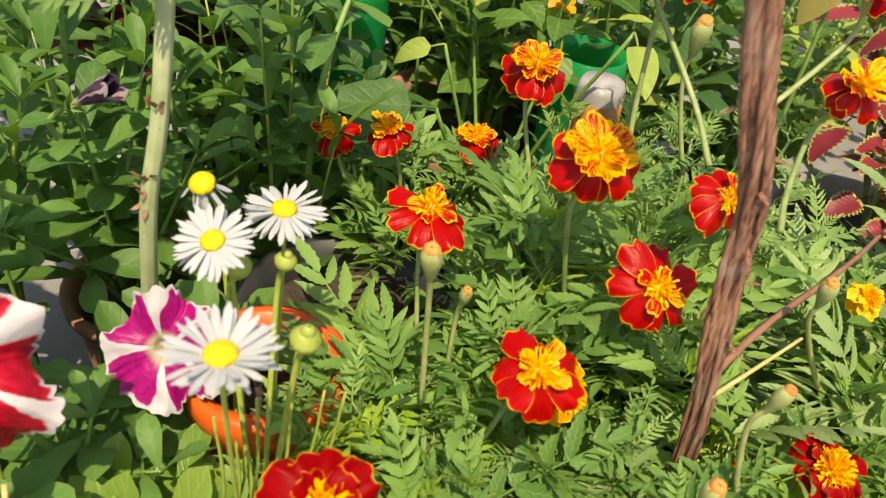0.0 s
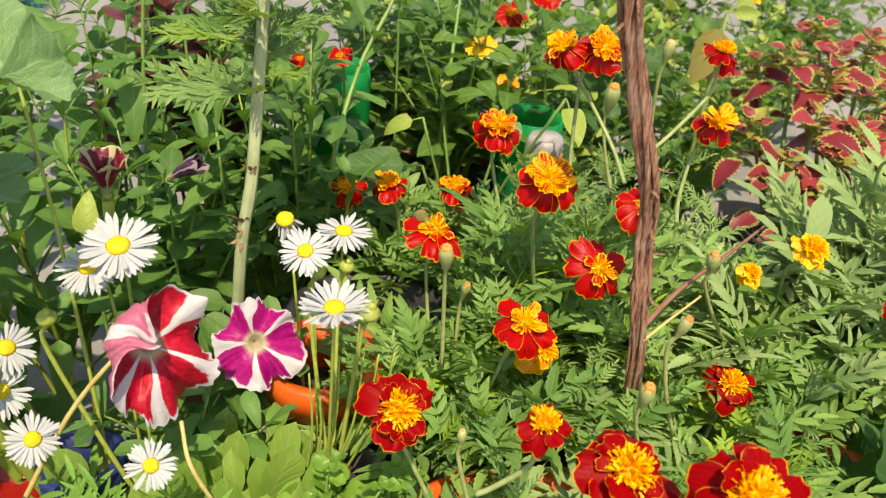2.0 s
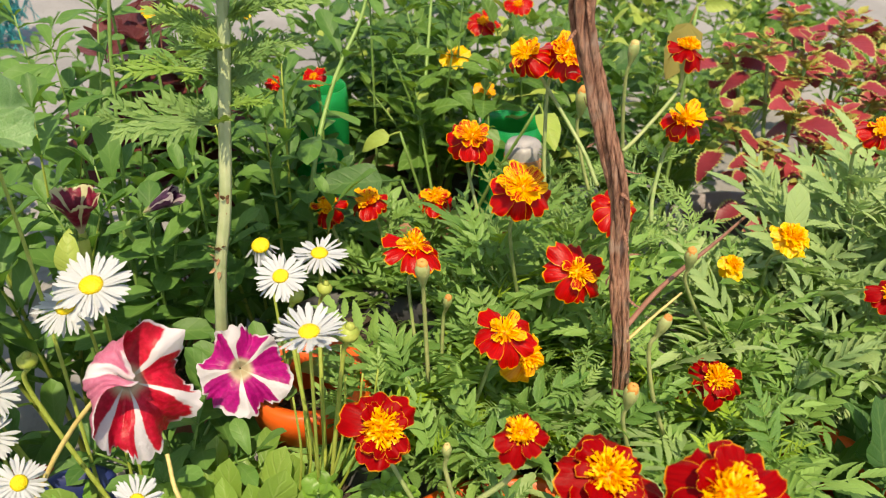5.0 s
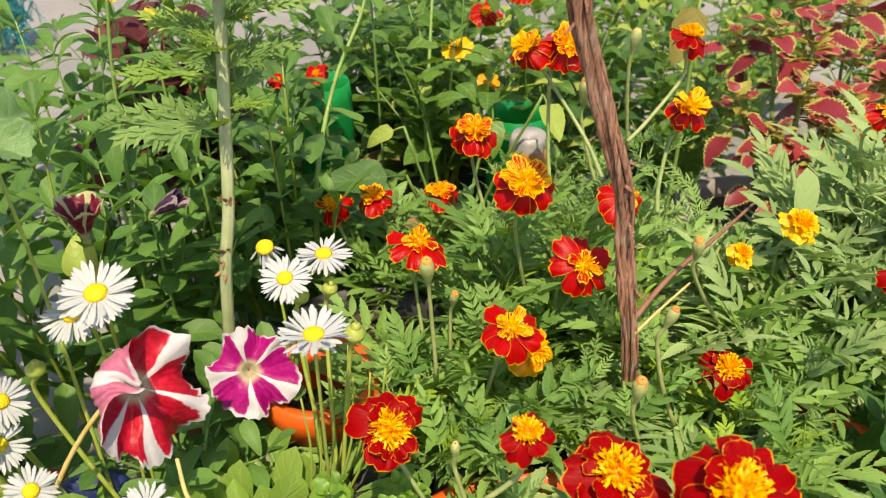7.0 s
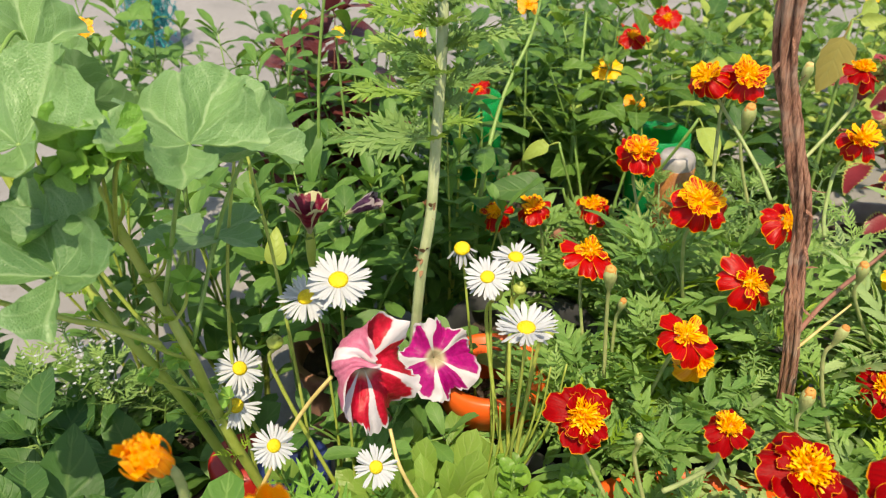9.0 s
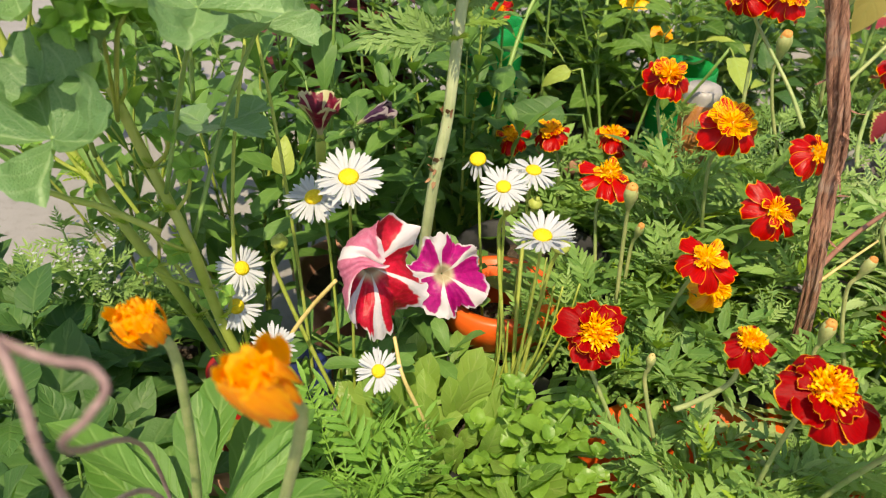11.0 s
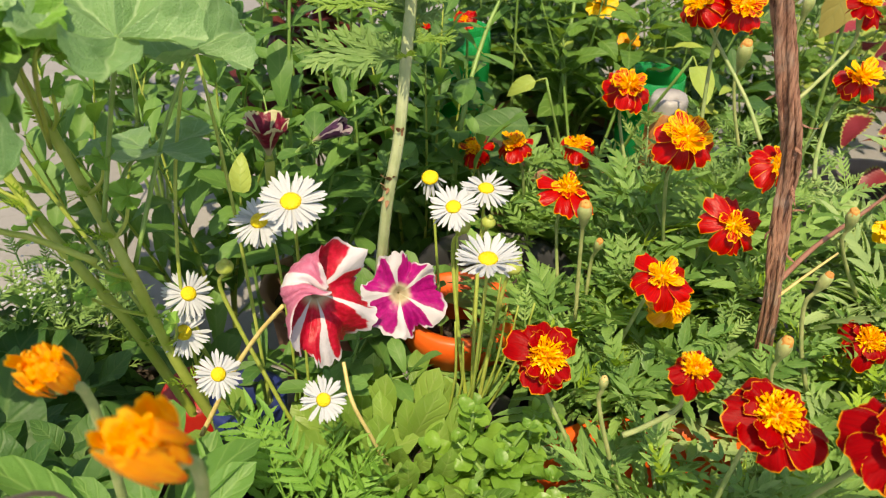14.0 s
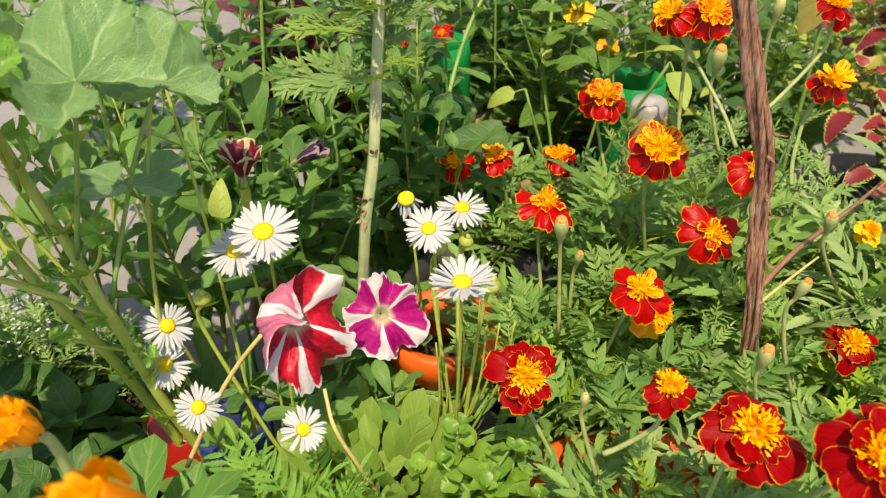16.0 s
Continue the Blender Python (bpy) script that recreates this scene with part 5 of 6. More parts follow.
# ---- calendulas ----
rc = random.Random(91)
cal = thing("calendula_plant", (-0.225, 0.055, 0.205), "orange calendula plant with half-closed flowers", "calendula")
for head, (tilt, az), radius, foot, n, petals in (((-0.150, -0.034, 0.496), (26, -30), 0.0158, (-0.19, 0.02, 0.30), 30, P_CAL), ((-0.211, 0.027, 0.462), (22, -30), 0.0128, (-0.225, 0.05, 0.30), 54, P_CAL_SMALL)):
    h, f, way = rel(cal, head), rel(cal, foot), facing(tilt, az)
    ob = part("flower", peduncle(h, way, f, 0.002, 0.0026, (radius * 0.38, radius * 0.42, radius * 0.38), 0.05).mesh("calendula_stalk", M_CALYX), cal, None, "half-closed orange calendula on a downy stalk")
    base = face_pose(h, way, 0, radius)
    for i in range(n):
        k = i / n
        loose = 1.0 if petals is P_CAL else 0.45
        wide = 0.16 + 0.44 * k if petals is P_CAL else 0.12 + 0.42 * k
        m = base @ pose(0, 0, 0, 0, 0, i * 137.5 + rc.uniform(-12, 12)) @ pose(0, wide, -0.12 - 0.1 * k, 100 - (16 if petals is P_CAL else 46) * k + rc.uniform(-7, 6) * loose, rc.uniform(-14, 14), 0) @ Matrix.Scale(rc.uniform(0.72, 0.95) + 0.16 * k * rc.random(), 4)
        part("petal", rc.choice(petals), ob, m)
    part("centre_tuft", TUFTS_SMALL[1], ob, base @ pose(0, 0, 0.3) @ Matrix.Scale(1.1, 4))
for k in range(34):
    a = k * 2.4
    e = radians(rc.uniform(8, 55))
    r = rc.uniform(0.0, 0.06)
    part("leaf", rc.choice(CAL_LEAVES), cal, frame_to((math.cos(a) * math.cos(e), math.sin(a) * math.cos(e), math.sin(e)), (0, 0, 1), (math.cos(a) * r * 0.4, math.sin(a) * r * 0.4, rc.uniform(0.0, 0.10)), rc.uniform(-20, 20), rc.uniform(0.7, 1.1)))

# ---- low green plants in front ----
rl = random.Random(101)
purslane = thing("purslane_plant", (-0.032, 0.150, 0.222), "low fleshy plant with round pale green leaves", "plant")
bush(purslane, spread(15, 0.060, 0.03, 0.080, rl), ROUND_LEAVES, rl, M_STEM, step=0.012, start=0.45, size=(0.8, 1.3), pitch=(10, 60))
fern_left, _ = marigold_plant((-0.150, 0.100, 0.205), "young marigold plant with fern-like leaves", spread(5, 0.040, 0.05, 0.080, rl), FERN_LEAVES, M_STEM, seed=111, start=0.55, step=0.034, pitch=(5, 35), size=(0.8, 1.15))
pale = thing("lettuce_like_plant", (-0.088, 0.180, 0.222), "low plant with upright pale spoon-shaped leaves", "plant")
for k in range(34):
    a = k * 2.4
    rr = 0.050 * math.sqrt(k / 34)
    e = radians(rl.uniform(48, 86))
    part("leaf", rl.choice(BASAL_LEAVES), pale, frame_to((math.cos(a) * math.cos(e), math.sin(a) * math.cos(e), math.sin(e)), (-0.2, -1, 0.2), (math.cos(a) * rr - 0.012, math.sin(a) * rr * 0.8 + 0.005, rl.uniform(-0.01, 0.015)), rl.uniform(-35, 35), rl.uniform(0.70, 1.10)))

for x, y, size, lean in ((-0.108, 0.205, 1.0, -0.1), (-0.094, 0.186, 0.95, 0.15), (-0.102, 0.168, 0.85, -0.25), (-0.078, 0.168, 1.05, 0.1), (-0.062, 0.158, 0.95, 0.3), (-0.120, 0.184, 1.1, -0.35), (-0.088, 0.150, 0.8, -0.1), (-0.070, 0.182, 0.95, 0.25)):
    part("leaf", rl.choice(BASAL_LEAVES), pale, frame_to((lean, rl.uniform(-0.15, 0.1), 1.0), (rl.uniform(-0.5, 0.3), -1, 0.2), rel(pale, (x, y, 0.222)), rl.uniform(-25, 25), size))

# ---- plants behind, left: oblong leaves with gaps to the paving ----
rb = random.Random(121)
for at, n, rad, lo, hi, label in (
    ((-0.30, 0.46, 0.0), 6, 0.13, 0.30, 0.44, "bushy green plant with oblong leaves before pale paving"),
    ((-0.10, 0.50, 0.0), 7, 0.10, 0.30, 0.45, "upright green plant with oblong leaves in the shade"),
    ((-0.46, 0.55, 0.0), 5, 0.13, 0.25, 0.42, "bushy green plant with slender oblong leaves"),
):
    ob = thing("leafy_plant", at, label, "plant", "leafy plants behind")
    bush(ob, spread(n, rad, lo, hi, rb), OBLONG_LEAVES, rb, M_STEM_YEL, step=0.034, start=0.35, pitch=(30, 80), size=(0.7, 1.1))

# ---- plants behind, middle and right ----
for at, n, rad, lo, hi, leaves, label in (
    ((0.085, 0.67, 0.20), 11, 0.10, 0.12, 0.26, BROAD_LEAVES, "leafy green plant with pale upright stems in a clay pot"),
    ((-0.17, 0.66, 0.0), 9, 0.10, 0.30, 0.44, OBLONG_LEAVES, "green plant with oblong leaves in half shade"),
    ((0.22, 0.74, 0.0), 12, 0.13, 0.30, 0.44, BROAD_LEAVES + SHADE_DARK_LEAVES[:3] + YELLOWING, "broad-leaved green plant with yellowing leaves"),
    ((0.30, 0.95, 0.0), 11, 0.14, 0.18, 0.32, BROAD_LEAVES, "low green plant behind the marigolds"),
    ((-0.02, 0.90, 0.0), 11, 0.16, 0.25, 0.42, BROAD_LEAVES + SHADE_DARK_LEAVES, "tall broad-leaved green plant at the back"),
    ((0.50, 0.90, 0.0), 9, 0.13, 0.22, 0.36, BROAD_LEAVES + YELLOWING, "green plant with pale and yellowing leaves"),
):
    ob = thing("leafy_plant", at, label, "plant", "leafy plants behind")
    bush(ob, spread(n, rad, lo, hi, rb), leaves, rb, M_STEM, joined=at[1] > 0.7, step=0.024, start=0.3, pitch=(-5, 55), size=(0.65, 1.1))

# ---- coleus ----
def coleus_shoot(plant, tip, size, turn, rnd):
    """A shoot that ends in crossed pairs of leaves, the lowest pair largest, with frilled young leaves between."""
    t = Vector(tip)
    pts = [(t.x * 0.1, t.y * 0.1, 0), (t.x * 0.6, t.y * 0.6, t.z * 0.55), t]
    part("stem", tube(pts, 0.0030, 0.0018, 6, 5).mesh("stem", M_STEM), plant)
    for level, (drop, k, lift) in enumerate(((0.040, 0.92, -18), (0.018, 1.0, 2), (0.006, 0.62, 18), (0.0, 0.34, 38))):
        for side in (0, 180):
            a = radians(turn + 90 * level + side + rnd.uniform(-14, 14))
            e = radians(lift + rnd.uniform(-10, 10))
            way = (math.cos(a) * math.cos(e), math.sin(a) * math.cos(e), math.sin(e))
            part("leaf", rnd.choice(COLEUS_LEAVES), plant, frame_to(way, (0, 0, 1), t - Vector((0, 0, drop)), rnd.uniform(-20, 20), size * k * rnd.uniform(0.85, 1.15)))
    for k in range(13):
        a = k * 0.49 + rnd.uniform(-0.3, 0.3)
        part("leaf", rnd.choice(COLEUS_YOUNG), plant, frame_to((math.cos(a), math.sin(a), rnd.uniform(0.2, 1.0)), (0, 0, 1), t - Vector((0, 0, rnd.uniform(0, 0.03))), rnd.uniform(-20, 20), rnd.uniform(0.7, 1.3)))


rk = random.Random(171)
for at, shoots, label in (
    ((0.49, 0.62, 0.17), ((0.487, 0.62, 0.345, 1.0), (0.425, 0.645, 0.325, 0.8), (0.55, 0.63, 0.325, 1.0), (0.515, 0.665, 0.375, 0.8), (0.47, 0.68, 0.40, 0.75), (0.585, 0.68, 0.36, 0.85), (0.62, 0.60, 0.30, 0.9), (0.455, 0.60, 0.30, 0.8), (0.52, 0.60, 0.30, 0.85), (0.575, 0.62, 0.295, 0.85), (0.54, 0.70, 0.39, 0.8), (0.45, 0.72, 0.375, 0.7), (0.61, 0.655, 0.335, 0.8)), "red coleus with frilled yellow-green leaf edges in a grey pot"),
    ((0.45, 0.545, 0.10), ((0.43, 0.575, 0.285, 0.7), (0.485, 0.565, 0.275, 0.7), (0.455, 0.55, 0.245, 0.6), (0.52, 0.56, 0.27, 0.7)), "small red coleus with scalloped yellow edges"),
    ((0.64, 0.74, 0.12), ((0.60, 0.74, 0.40, 0.75), (0.66, 0.72, 0.36, 0.9), (0.71, 0.74, 0.34, 0.9), (0.66, 0.80, 0.39, 0.8), (0.53, 0.745, 0.415, 0.6), (0.69, 0.68, 0.31, 0.9), (0.70, 0.79, 0.37, 0.8), (0.745, 0.70, 0.32, 0.9)), "spreading red coleus with pale edges"),
):
    ob = thing("coleus", at, label, "coleus", "coleus plants")
    for k, (x, y, z, size) in enumerate(shoots):
        coleus_shoot(ob, rel(ob, (x, y, z)), size, 40 * k + rk.uniform(-20, 20), rk)
ob = thing("coleus", (-0.23, 0.72, 0.0), "dark purple coleus behind the green plants", "coleus", "coleus plants")
bush(ob, spread(6, 0.06, 0.34, 0.44, rb), PURPLE_LEAVES, rb, M_TWIG, step=0.028, start=0.6, pitch=(-10, 40))

# ---- green bottles and the plastic wrapper ----
for at, turn in (((-0.050, 0.690, 0.0), 0), ((0.162, 0.630, 0.0), 40)):
    ob = thing("plastic_bottle", at, "cut-open bright green clear plastic bottle among plants", "bottle", "green bottles")
    top = 0.352 if turn == 0 else 0.328
    part("body", lathe([(0.01, 0.002), (0.036, 0.0), (0.040, 0.01), (0.040, 0.10), (0.037, 0.115), (0.040, 0.13), (0.040, 0.225), (0.0375, 0.245), (0.040, 0.265), (0.041, top - 0.02), (0.039, top), (0.0378, top), (0.0395, top - 0.02), (0.0385, 0.26)], 28, 0.04).mesh("bottle_body", M_BOTTLE), ob)
    part("soil", lathe([(0.001, 0.252), (0.02, 0.255), (0.0375, 0.250)], 20, 0.06).mesh("soil", M_SOIL), ob)
    ob.scale = (0.85, 0.85, 1.0)

# ---- low leaves in the near left corner, and round the mallow's foot ----
# the darkest leaves here carry the mallow's shade in their colour
for at, n, rad, lo, hi, leaves, label in (
    ((-0.34, 0.11, 0.0), 11, 0.10, 0.20, 0.30, SHADE_DARK_LEAVES, "low dark green plant under the mallow"),
    ((-0.42, 0.22, 0.0), 11, 0.10, 0.18, 0.27, SHADE_DARK_LEAVES, "low bushy green plant beside the mallow"),
    ((-0.42, 0.31, 0.0), 9, 0.10, 0.14, 0.23, SHADE_DARK_LEAVES, "dense dark green plant behind the mallow pot"),
    ((-0.56, 0.30, 0.0), 10, 0.12, 0.18, 0.26, SHADE_DARK_LEAVES + BROAD_LEAVES[:2], "low dark plant at the bed edge"),
    ((-0.30, 0.30, 0.0), 7, 0.07, 0.14, 0.22, OBLONG_LEAVES, "low broad-leaved plant around the mallow stems"),
    ((-0.52, 0.40, 0.0), 6, 0.10, 0.08, 0.15, BROAD_LEAVES, "low spreading green plant on the paving"),
    ((-0.19, 0.17, 0.0), 11, 0.08, 0.13, 0.19, SHADE_DARK_LEAVES + BROAD_LEAVES[:3], "low dark-leaved plant under white daisies"),
    ((-0.08, 0.12, 0.0), 10, 0.07, 0.20, 0.26, BROAD_LEAVES + BASAL_LEAVES, "low green plant under the daisies"),
):
    ob = thing("leafy_plant", at, label, "plant", "low leafy plants")
    bush(ob, spread(n, rad, lo, hi, rb), leaves, rb, M_STEM, step=0.022, start=0.5, pitch=(0, 55), size=(0.8, 1.25))

trail = thing("trailing_stem", (-0.20, -0.03, 0.47), "thin brown woody stems trailing over leaves", "stem")
def piece(name, pts, r0, r1, mat, label, category, sides=7, bumps=0.15):
    """A single stalk or stem lying loose, as a thing with one part."""
    ob = thing(name, pts[0], label, category)
    part("stalk", tube([rel(ob, p) for p in pts], r0, r1, sides, 6, bumps).mesh(name, mat), ob)
    return ob


part("stem", tube([rel(trail, p) for p in ((-0.36, 0.06, 0.25), (-0.31, -0.03, 0.45), (-0.240, -0.088, 0.562), (-0.204, -0.089, 0.568), (-0.193, -0.084, 0.566), (-0.185, -0.084, 0.561), (-0.181, -0.088, 0.553), (-0.180, -0.090, 0.535), (-0.19, -0.07, 0.49), (-0.21, 0.0, 0.40), (-0.22, 0.05, 0.25))], 0.0012, 0.0010, 8, 6, 0.12).mesh("trailing_stem", M_MAUVE), trail)
part("stem", tube([rel(trail, p) for p in ((-0.35, 0.05, 0.25), (-0.30, -0.03, 0.44), (-0.225, -0.084, 0.566), (-0.199, -0.085, 0.566), (-0.188, -0.082, 0.561), (-0.180, -0.083, 0.558), (-0.175, -0.083, 0.556), (-0.170, -0.082, 0.554), (-0.167, -0.084, 0.550), (-0.170, -0.088, 0.546), (-0.185, -0.075, 0.52), (-0.22, 0.02, 0.40), (-0.23, 0.05, 0.25))], 0.0011, 0.0009, 8, 6, 0.12).mesh("trailing_stem", M_MAUVE), trail)

# ---- white alyssum by the mallow ----
ra = random.Random(131)
aly = thing("alyssum_plant", (-0.40, 0.32, 0.0), "small white-flowered alyssum on the paving", "alyssum")
bush(aly, spread(14, 0.075, 0.22, 0.28, ra), MARI_FINE, ra, M_STEM, r=(0.0012, 0.0008), step=0.03, start=0.6)
sp = Shape()
for i in range(7):
    a, rr = i * 2.4, 0.055 * math.sqrt(i / 13)
    for k in range(14):
        b = ra.uniform(0, 6.28)
        c = Vector((math.cos(a) * rr + ra.uniform(-0.012, 0.012), math.sin(a) * rr + ra.uniform(-0.012, 0.012), 0.265 + ra.uniform(-0.01, 0.02)))
        for q in range(4):
            sp.add(blade(0.0017, 0.0014, 2, (-1, 0, 1), ROUND, 0, 0.3, rnd=ra), frame_to((math.cos(b + q * 1.57), math.sin(b + q * 1.57), 0.2), (0, 0, 1), c))
part("blossom", sp.mesh("blossom", M_WHITE), aly, None, "clusters of tiny white blossoms")
tagged(aly.children[-1], kind="stuff")

# ---- loose stalks ----
piece("dry_stalk", ((-0.225, 0.165, 0.27), (-0.201, 0.179, 0.315), (-0.184, 0.185, 0.341), (-0.167, 0.188, 0.362)), 0.0016, 0.0014, M_DRY, "pale yellow dry stalk leaning beside the petunia", "stalk")
piece("dry_stalk", ((-0.100, 0.160, 0.235), (-0.112, 0.150, 0.285), (-0.124, 0.152, 0.318), (-0.130, 0.168, 0.335)), 0.0014, 0.0012, M_DRY, "yellowing stalk below the striped petunia", "stalk")

# ---- further plants behind ----
for at, n, rad, lo, hi, leaves, label in (
    ((0.08, 1.12, 0.0), 13, 0.18, 0.25, 0.40, BROAD_LEAVES[:3] + SHADE_DARK_LEAVES, "dense green plant at the back of the bed"),
    ((0.36, 1.18, 0.0), 12, 0.17, 0.20, 0.34, BROAD_LEAVES, "dense green plant with small leaves at the back"),
    ((0.62, 1.10, 0.0), 11, 0.16, 0.20, 0.34, BROAD_LEAVES + YELLOWING, "pale leafy plant behind the coleus"),
    ((-0.20, 1.05, 0.0), 9, 0.16, 0.24, 0.40, OBLONG_LEAVES, "thin green plant before the paving"),
    ((0.85, 0.92, 0.0), 11, 0.15, 0.20, 0.33, BROAD_LEAVES, "green plant beside the red coleus"),
    ((-0.48, 0.80, 0.0), 7, 0.13, 0.30, 0.44, OBLONG_LEAVES, "sparse upright green plant on the paving"),
    ((0.05, 0.84, 0.0), 11, 0.13, 0.32, 0.45, BROAD_LEAVES + SHADE_DARK_LEAVES + YELLOWING[:1], "tall leafy plant with pale stems"),
    ((0.38, 0.80, 0.0), 11, 0.12, 0.24, 0.36, BROAD_LEAVES, "bright green leafy plant behind marigolds"),
    ((-0.28, 0.60, 0.0), 6, 0.10, 0.34, 0.47, OBLONG_LEAVES, "upright green plant with slim leaves"),
    ((-0.62, 1.05, 0.0), 9, 0.16, 0.24, 0.42, OBLONG_LEAVES, "sparse tall green plant beside the paving"),
    ((-0.36, 1.15, 0.0), 9, 0.16, 0.22, 0.38, OBLONG_LEAVES, "thin-stemmed green plant at the back"),
    ((0.80, 1.25, 0.0), 11, 0.20, 0.20, 0.36, BROAD_LEAVES, "leafy green plant near the paving edge"),
    ((0.52, 1.40, 0.0), 12, 0.20, 0.22, 0.38, BROAD_LEAVES + YELLOWING, "pale leafy plant far behind"),
    ((0.95, 1.45, 0.0), 15, 0.22, 0.24, 0.40, BROAD_LEAVES, "tall leafy plant near sunny paving"),
    ((0.70, 1.62, 0.0), 14, 0.22, 0.24, 0.42, BROAD_LEAVES, "dense leafy plant far behind the coleus"),
    ((-0.09, 0.60, 0.0), 9, 0.08, 0.26, 0.40, SHADE_DARK_LEAVES + OBLONG_LEAVES[:3], "shaded green plant before a green bottle"),
    ((1.05, 1.15, 0.0), 10, 0.17, 0.18, 0.30, BROAD_LEAVES, "green plant beside sunny paving"),
    ((0.20, 1.45, 0.0), 11, 0.20, 0.25, 0.40, BROAD_LEAVES, "dark leafy plant far behind"),
    # shade in this near corner is put into the leaf colour
    ((0.35, 0.17, 0.0), 14, 0.075, 0.20, 0.30, SHADE_DARK_LEAVES, "low dark broad-leaved plant beside the pots"),
    ((0.60, 0.45, 0.0), 10, 0.12, 0.22, 0.33, BROAD_LEAVES, "leafy green plant beside the pale marigolds"),
):
    ob = thing("leafy_plant", at, label, "plant", "leafy plants behind")
    bush(ob, spread(n, rad, lo, hi, rb), leaves, rb, M_STEM, joined=at[1] > 0.74, step=0.026, start=0.35, pitch=(-5, 60), size=(0.65, 1.15))
ob = thing("leafy_plant", (0.372, 0.675, 0.0), "plant with one large tan withered leaf", "plant", "leafy plants behind")
part("stem", tube([(0, 0, 0), (0.005, 0.0, 0.24), (0, 0, 0.44)], 0.003, 0.002, 7, 5).mesh("stem", M_STEM), ob)
for a, e, sz in ((215, -68, 1.05), (20, 25, 1.0), (320, 10, 0.7)):
    part("leaf", TAN_LEAVES[0] if sz > 1 else YELLOWING[0], ob, frame_to((math.cos(radians(a)) * math.cos(radians(e)), math.sin(radians(a)) * math.cos(radians(e)), math.sin(radians(e))), (0, -1, 0.3), (0, 0, 0.44), 0, sz))

# ---- small yellow and red blooms at the back ----
BLOOM = {"yellow": P_YELLOW, "red": P_RED, "orange": P_GOLD}
rr_ = random.Random(141)
for at, radius, kind, label in (
    ((0.103, 0.677, 0.385), 0.022, "yellow", "yellow flower half hidden in leaves"), ((0.135, 0.66, 0.352), 0.014, "orange", "orange flower bud in the shade"),
    ((-0.049, 0.605, 0.392), 0.013, "red", "small red flower behind marigolds"), ((-0.090, 0.63, 0.378), 0.011, "red", "small red flower in shade"),
    ((0.145, 0.74, 0.405), 0.022, "red", "red flower at the back of the bed"), ((0.19, 0.76, 0.42), 0.018, "red", "red flower among leaves at the back"),
    ((-0.191, 0.575, 0.465), 0.008, "yellow", "tiny yellow flower on a thin stalk"), ((-0.235, 0.62, 0.47), 0.010, "yellow", "small yellow flower above dark leaves"),
    ((0.012, 0.70, 0.455), 0.015, "orange", "yellow-orange flower high on a thin stalk"), ((-0.11, 0.60, 0.455), 0.008, "yellow", "tiny yellow flower on a thin stalk"),
    ((-0.55, 0.81, 0.40), 0.022, "orange", "yellow flower with pale petals by the paving"), ((0.60, 1.05, 0.36), 0.013, "yellow", "small yellow flower near the paving"),
):
    ob = thing("wild_flower", (at[0] + 0.01, at[1] + 0.01, 0.0), label, "flower", "small flowers behind")
    h, way = rel(ob, at), facing(30, rr_.uniform(-30, 30))
    fl = part("flower", peduncle(h, way, Vector((0, 0, 0)), 0.0011, 0.0018, (radius * 0.25, radius * 0.3, radius * 0.6), 0.06).mesh("flower_stalk", M_STEM), ob)
    base = face_pose(h, way, 0, radius)
    for i in range(8):
        part("petal", rr_.choice(BLOOM[kind]), fl, base @ pose(0, 0, 0.02 * i, 0, 0, i * 45 + rr_.uniform(-10, 10)) @ pose(0, 0.1, 0, rr_.uniform(-5, 35), 0, 0))
    part("centre_tuft", TUFTS_SMALL[0], fl, base)

# ---- plastic cup and teal net ----
cup = thing("plastic_cup", (0.153, 0.535, 0.0), "crumpled white plastic tub with a brownish orange band", "cup")
part("body", lathe([(0.012, 0.0), (0.021, 0.0), (0.024, 0.20), (0.027, 0.33), (0.028, 0.346), (0.024, 0.352), (0.012, 0.349), (0.001, 0.345)], 30, 0.10).mesh("cup_body", M_BAG), cup)
part("band", lathe([(0.0247, 0.19), (0.0257, 0.19), (0.0290, 0.338), (0.0272, 0.338)], 30, 0.05).mesh("cup_band", M_WRAP), cup, None, "glossy brownish orange printed band")
cup.scale = (0.66, 0.66, 0.985)
net = thing("plastic_net", (-0.86, 1.95, 0.0), "crumpled teal plastic netting heaped on the paving", "netting")
rn = random.Random(151)
sn = Shape()
for i in range(240):
    c = Vector((rn.gauss(0, 0.028), rn.gauss(0, 0.04), 0.02 + rn.random() * 0.22))
    pts = [c + Vector((rn.uniform(-0.025, 0.025), rn.uniform(-0.03, 0.03), rn.uniform(-0.05, 0.05))) for _ in range(4)]
    sn.add(tube(pts, 0.0013, 0.0013, 4, 4, ends=False), Matrix())
part("netting", sn.mesh("netting", M_TEAL), net)

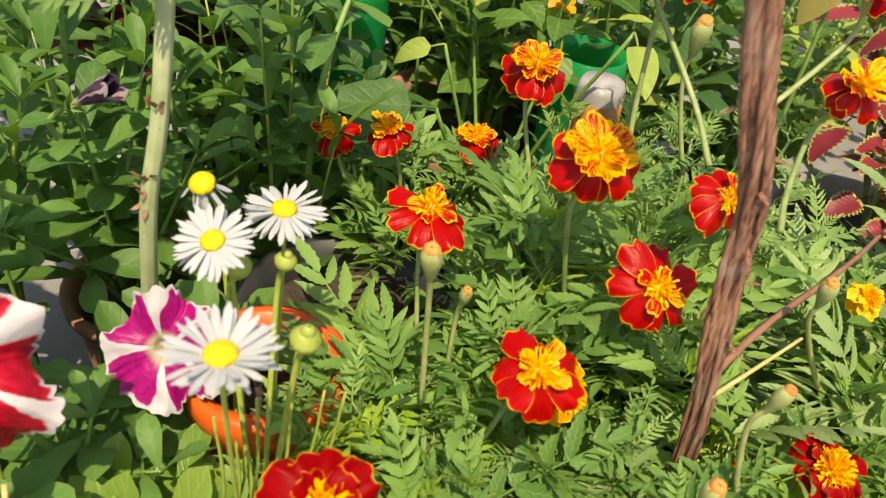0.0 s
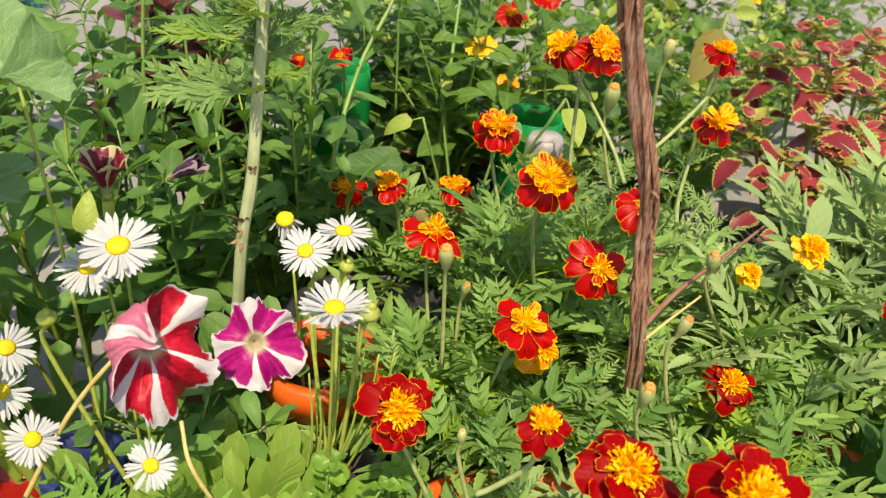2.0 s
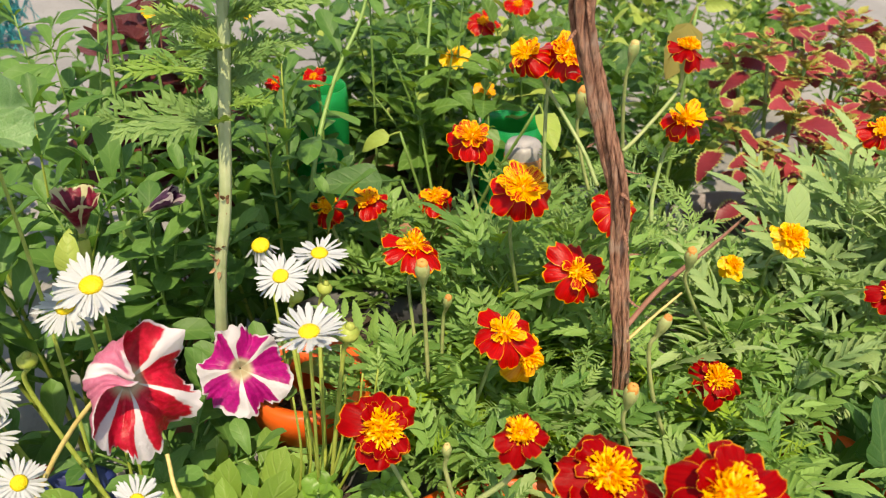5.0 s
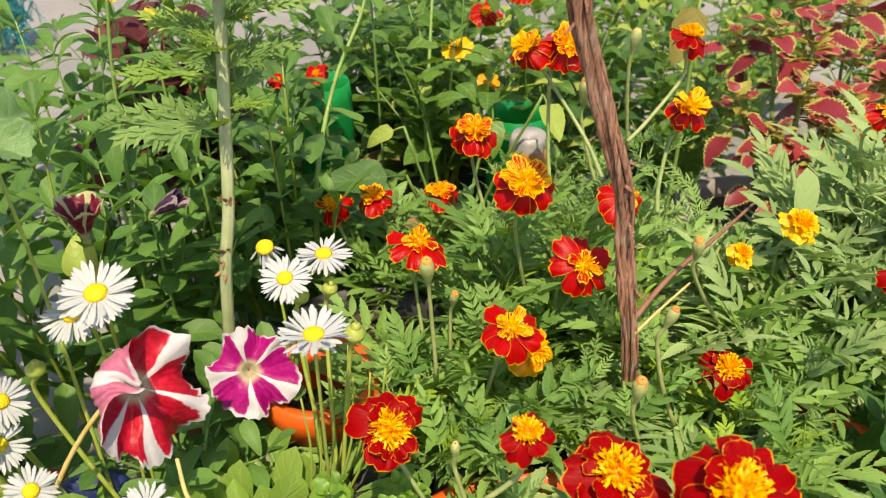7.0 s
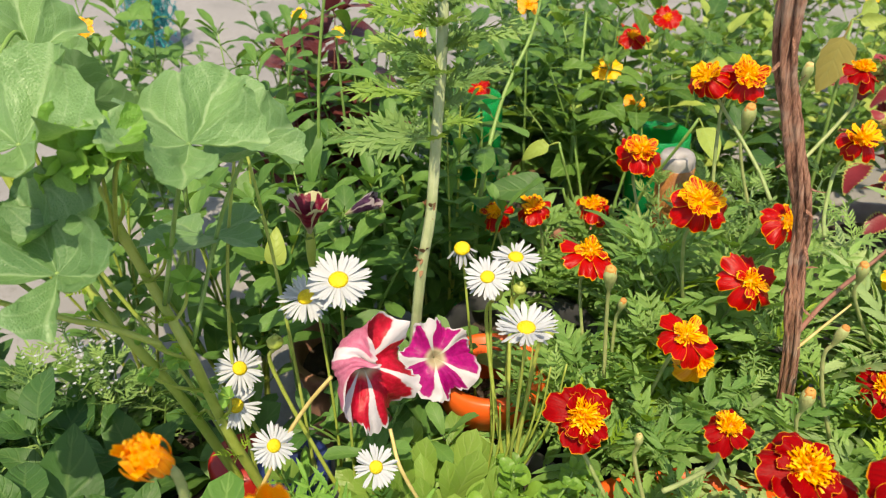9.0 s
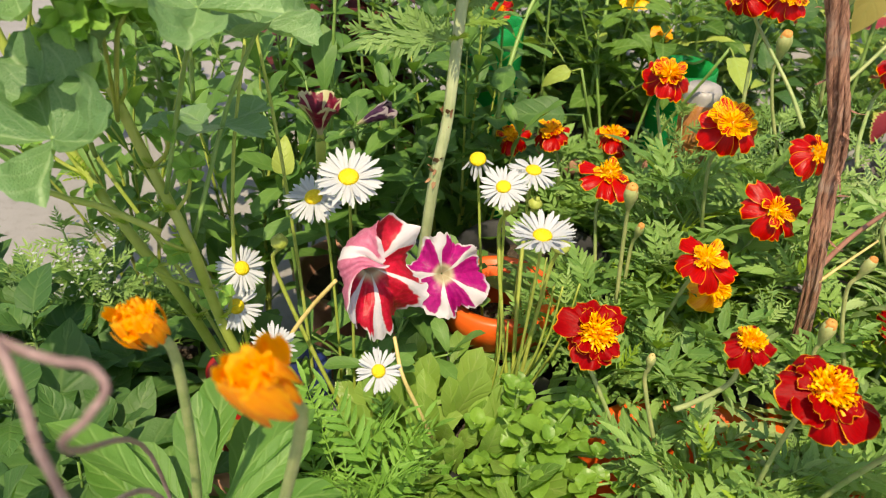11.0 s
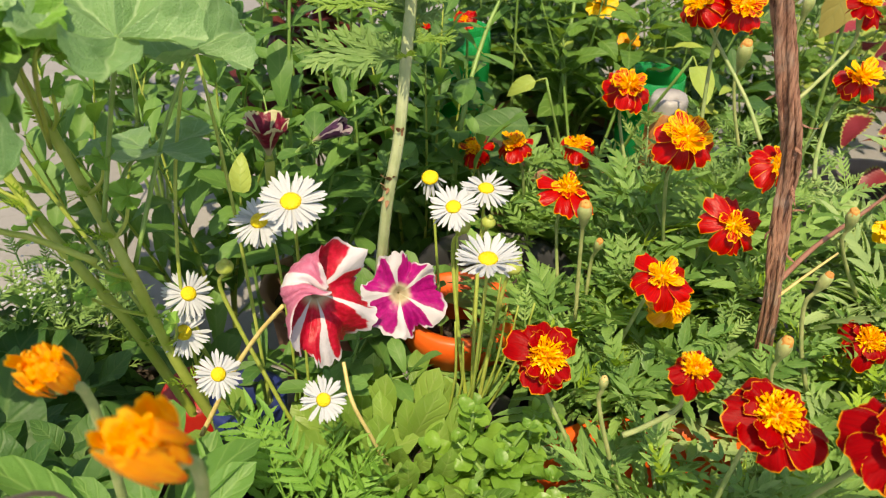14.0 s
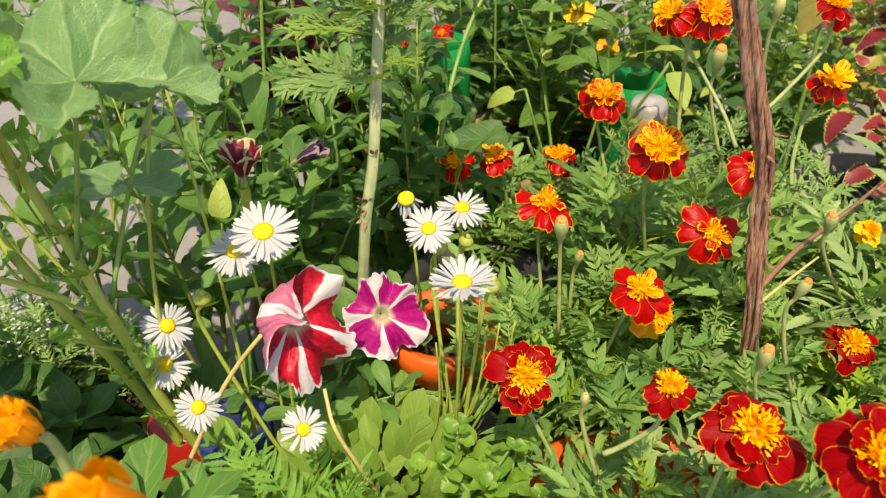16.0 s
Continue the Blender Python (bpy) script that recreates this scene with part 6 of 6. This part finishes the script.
# ---- upright pale stems with few leaves, and single large leaves ----
rs = random.Random(161)
for pts, leaves, label in (
    (((0.060, 0.625, 0.0), (0.061, 0.628, 0.20), (0.062, 0.633, 0.315), (0.070, 0.665, 0.375), (0.079, 0.705, 0.435), (0.085, 0.73, 0.49)), BROAD_LEAVES, "upright pale green stem with curled leaves"),
    (((-0.07, 0.46, 0.0), (-0.062, 0.47, 0.20), (-0.054, 0.479, 0.334), (-0.032, 0.526, 0.41), (-0.002, 0.559, 0.465), (0.01, 0.575, 0.51)), OBLONG_LEAVES, "slanting pale green stem with slim leaves"),
    (((-0.215, 0.42, 0.0), (-0.21, 0.43, 0.22), (-0.204, 0.44, 0.35), (-0.195, 0.45, 0.47), (-0.18, 0.455, 0.56)), OBLONG_LEAVES, "upright green stem with long oval leaves"),
):
    ob = thing("tall_weed", pts[0], label, "plant", "tall weeds")
    line = [rel(ob, p) for p in pts]
    part("stem", tube(line, 0.0030 if pts[0][0] > -0.1 else 0.0019, 0.0013, 9, 6, 0.08).mesh("leafy_stem", M_STEM), ob)
    leafy(ob, spline(line, 8), leaves, rs, start=0.5, step=0.028, pitch=(-10, 50), size=(0.55, 0.95))
for foot, tip, leaf, size, face, label in (
    ((-0.214, 0.430, 0.0), (-0.208, 0.428, 0.368), OBLONG_LEAVES[0], 0.95, (0.25, -1, 0.3), "dark upright spoon-shaped leaf on a thin stem"),
    ((-0.240, 0.380, 0.0), (-0.238, 0.374, 0.312), YELLOWING[0], 0.85, (0.1, -1, 0.5), "single yellow-green leaf on a thin stem"),
    ((-0.150, 0.470, 0.0), (-0.150, 0.462, 0.372), OBLONG_LEAVES[2], 0.9, (-0.3, -1, 0.3), "dark upright spoon-shaped leaf on a thin stem"),
):
    ob = thing("tall_weed", foot, label, "plant", "tall weeds")
    t = rel(ob, tip)
    part("stem", tube([(0, 0, 0), (t.x * 0.5 + 0.004, t.y * 0.5, t.z * 0.55), t], 0.0020, 0.0014, 7, 5).mesh("leafy_stem", M_STEM), ob)
    part("leaf", leaf, ob, frame_to((0.05, 0.15, 1.0), face, t, 0, size))
big = thing("broad_leaf_plant", (0.085, 0.57, 0.0), "plant with large pale and yellowing leaves", "plant")
for tip, leaf, size, az, e in (((0.032, 0.553, 0.353), YELLOWING[0], 0.85, 185, -15), ((0.126, 0.590, 0.355), BROAD_LEAVES[1], 1.25, 265, -35), ((0.155, 0.50, 0.40), YELLOWING[1], 0.8, 275, -20), ((0.028, 0.491, 0.332), SHADE_DARK_LEAVES[0], 0.85, 190, 5), ((0.056, 0.62, 0.349), YELLOWING[2], 0.6, 60, 40)):
    t = rel(big, tip)
    part("stem", tube([(0, 0, 0), (t.x * 0.3, t.y * 0.3, t.z * 0.6), t], 0.0024, 0.0014, 6, 5).mesh("leaf_stem", M_STEM), big)
    a, q = radians(az), radians(e)
    part("leaf", leaf, big, frame_to((math.cos(a) * math.cos(q), math.sin(a) * math.cos(q), math.sin(q)), (0, -0.6, 0.8), t, 0, size))
tuft = thing("grey_green_leaf", (0.334, 0.345, 0.25), "single upright grey-green leaf among pale marigolds", "leaf")
part("blade", blade(0.062, 0.020, 9, (-1, -0.5, 0, 0.5, 1), LONG, 0.25, 0.35).mesh("upright_blade", M_MARI_PALE), tuft, frame_to((0.03, 0.08, 1.0), (0, -1, 0.1), (0, 0, 0.075)))
part("stem", tube([(0, 0, 0), (0, 0.002, 0.04), (0, 0, 0.077)], 0.0018, 0.0012, 6, 4).mesh("stem", M_STEM_PALE), tuft)
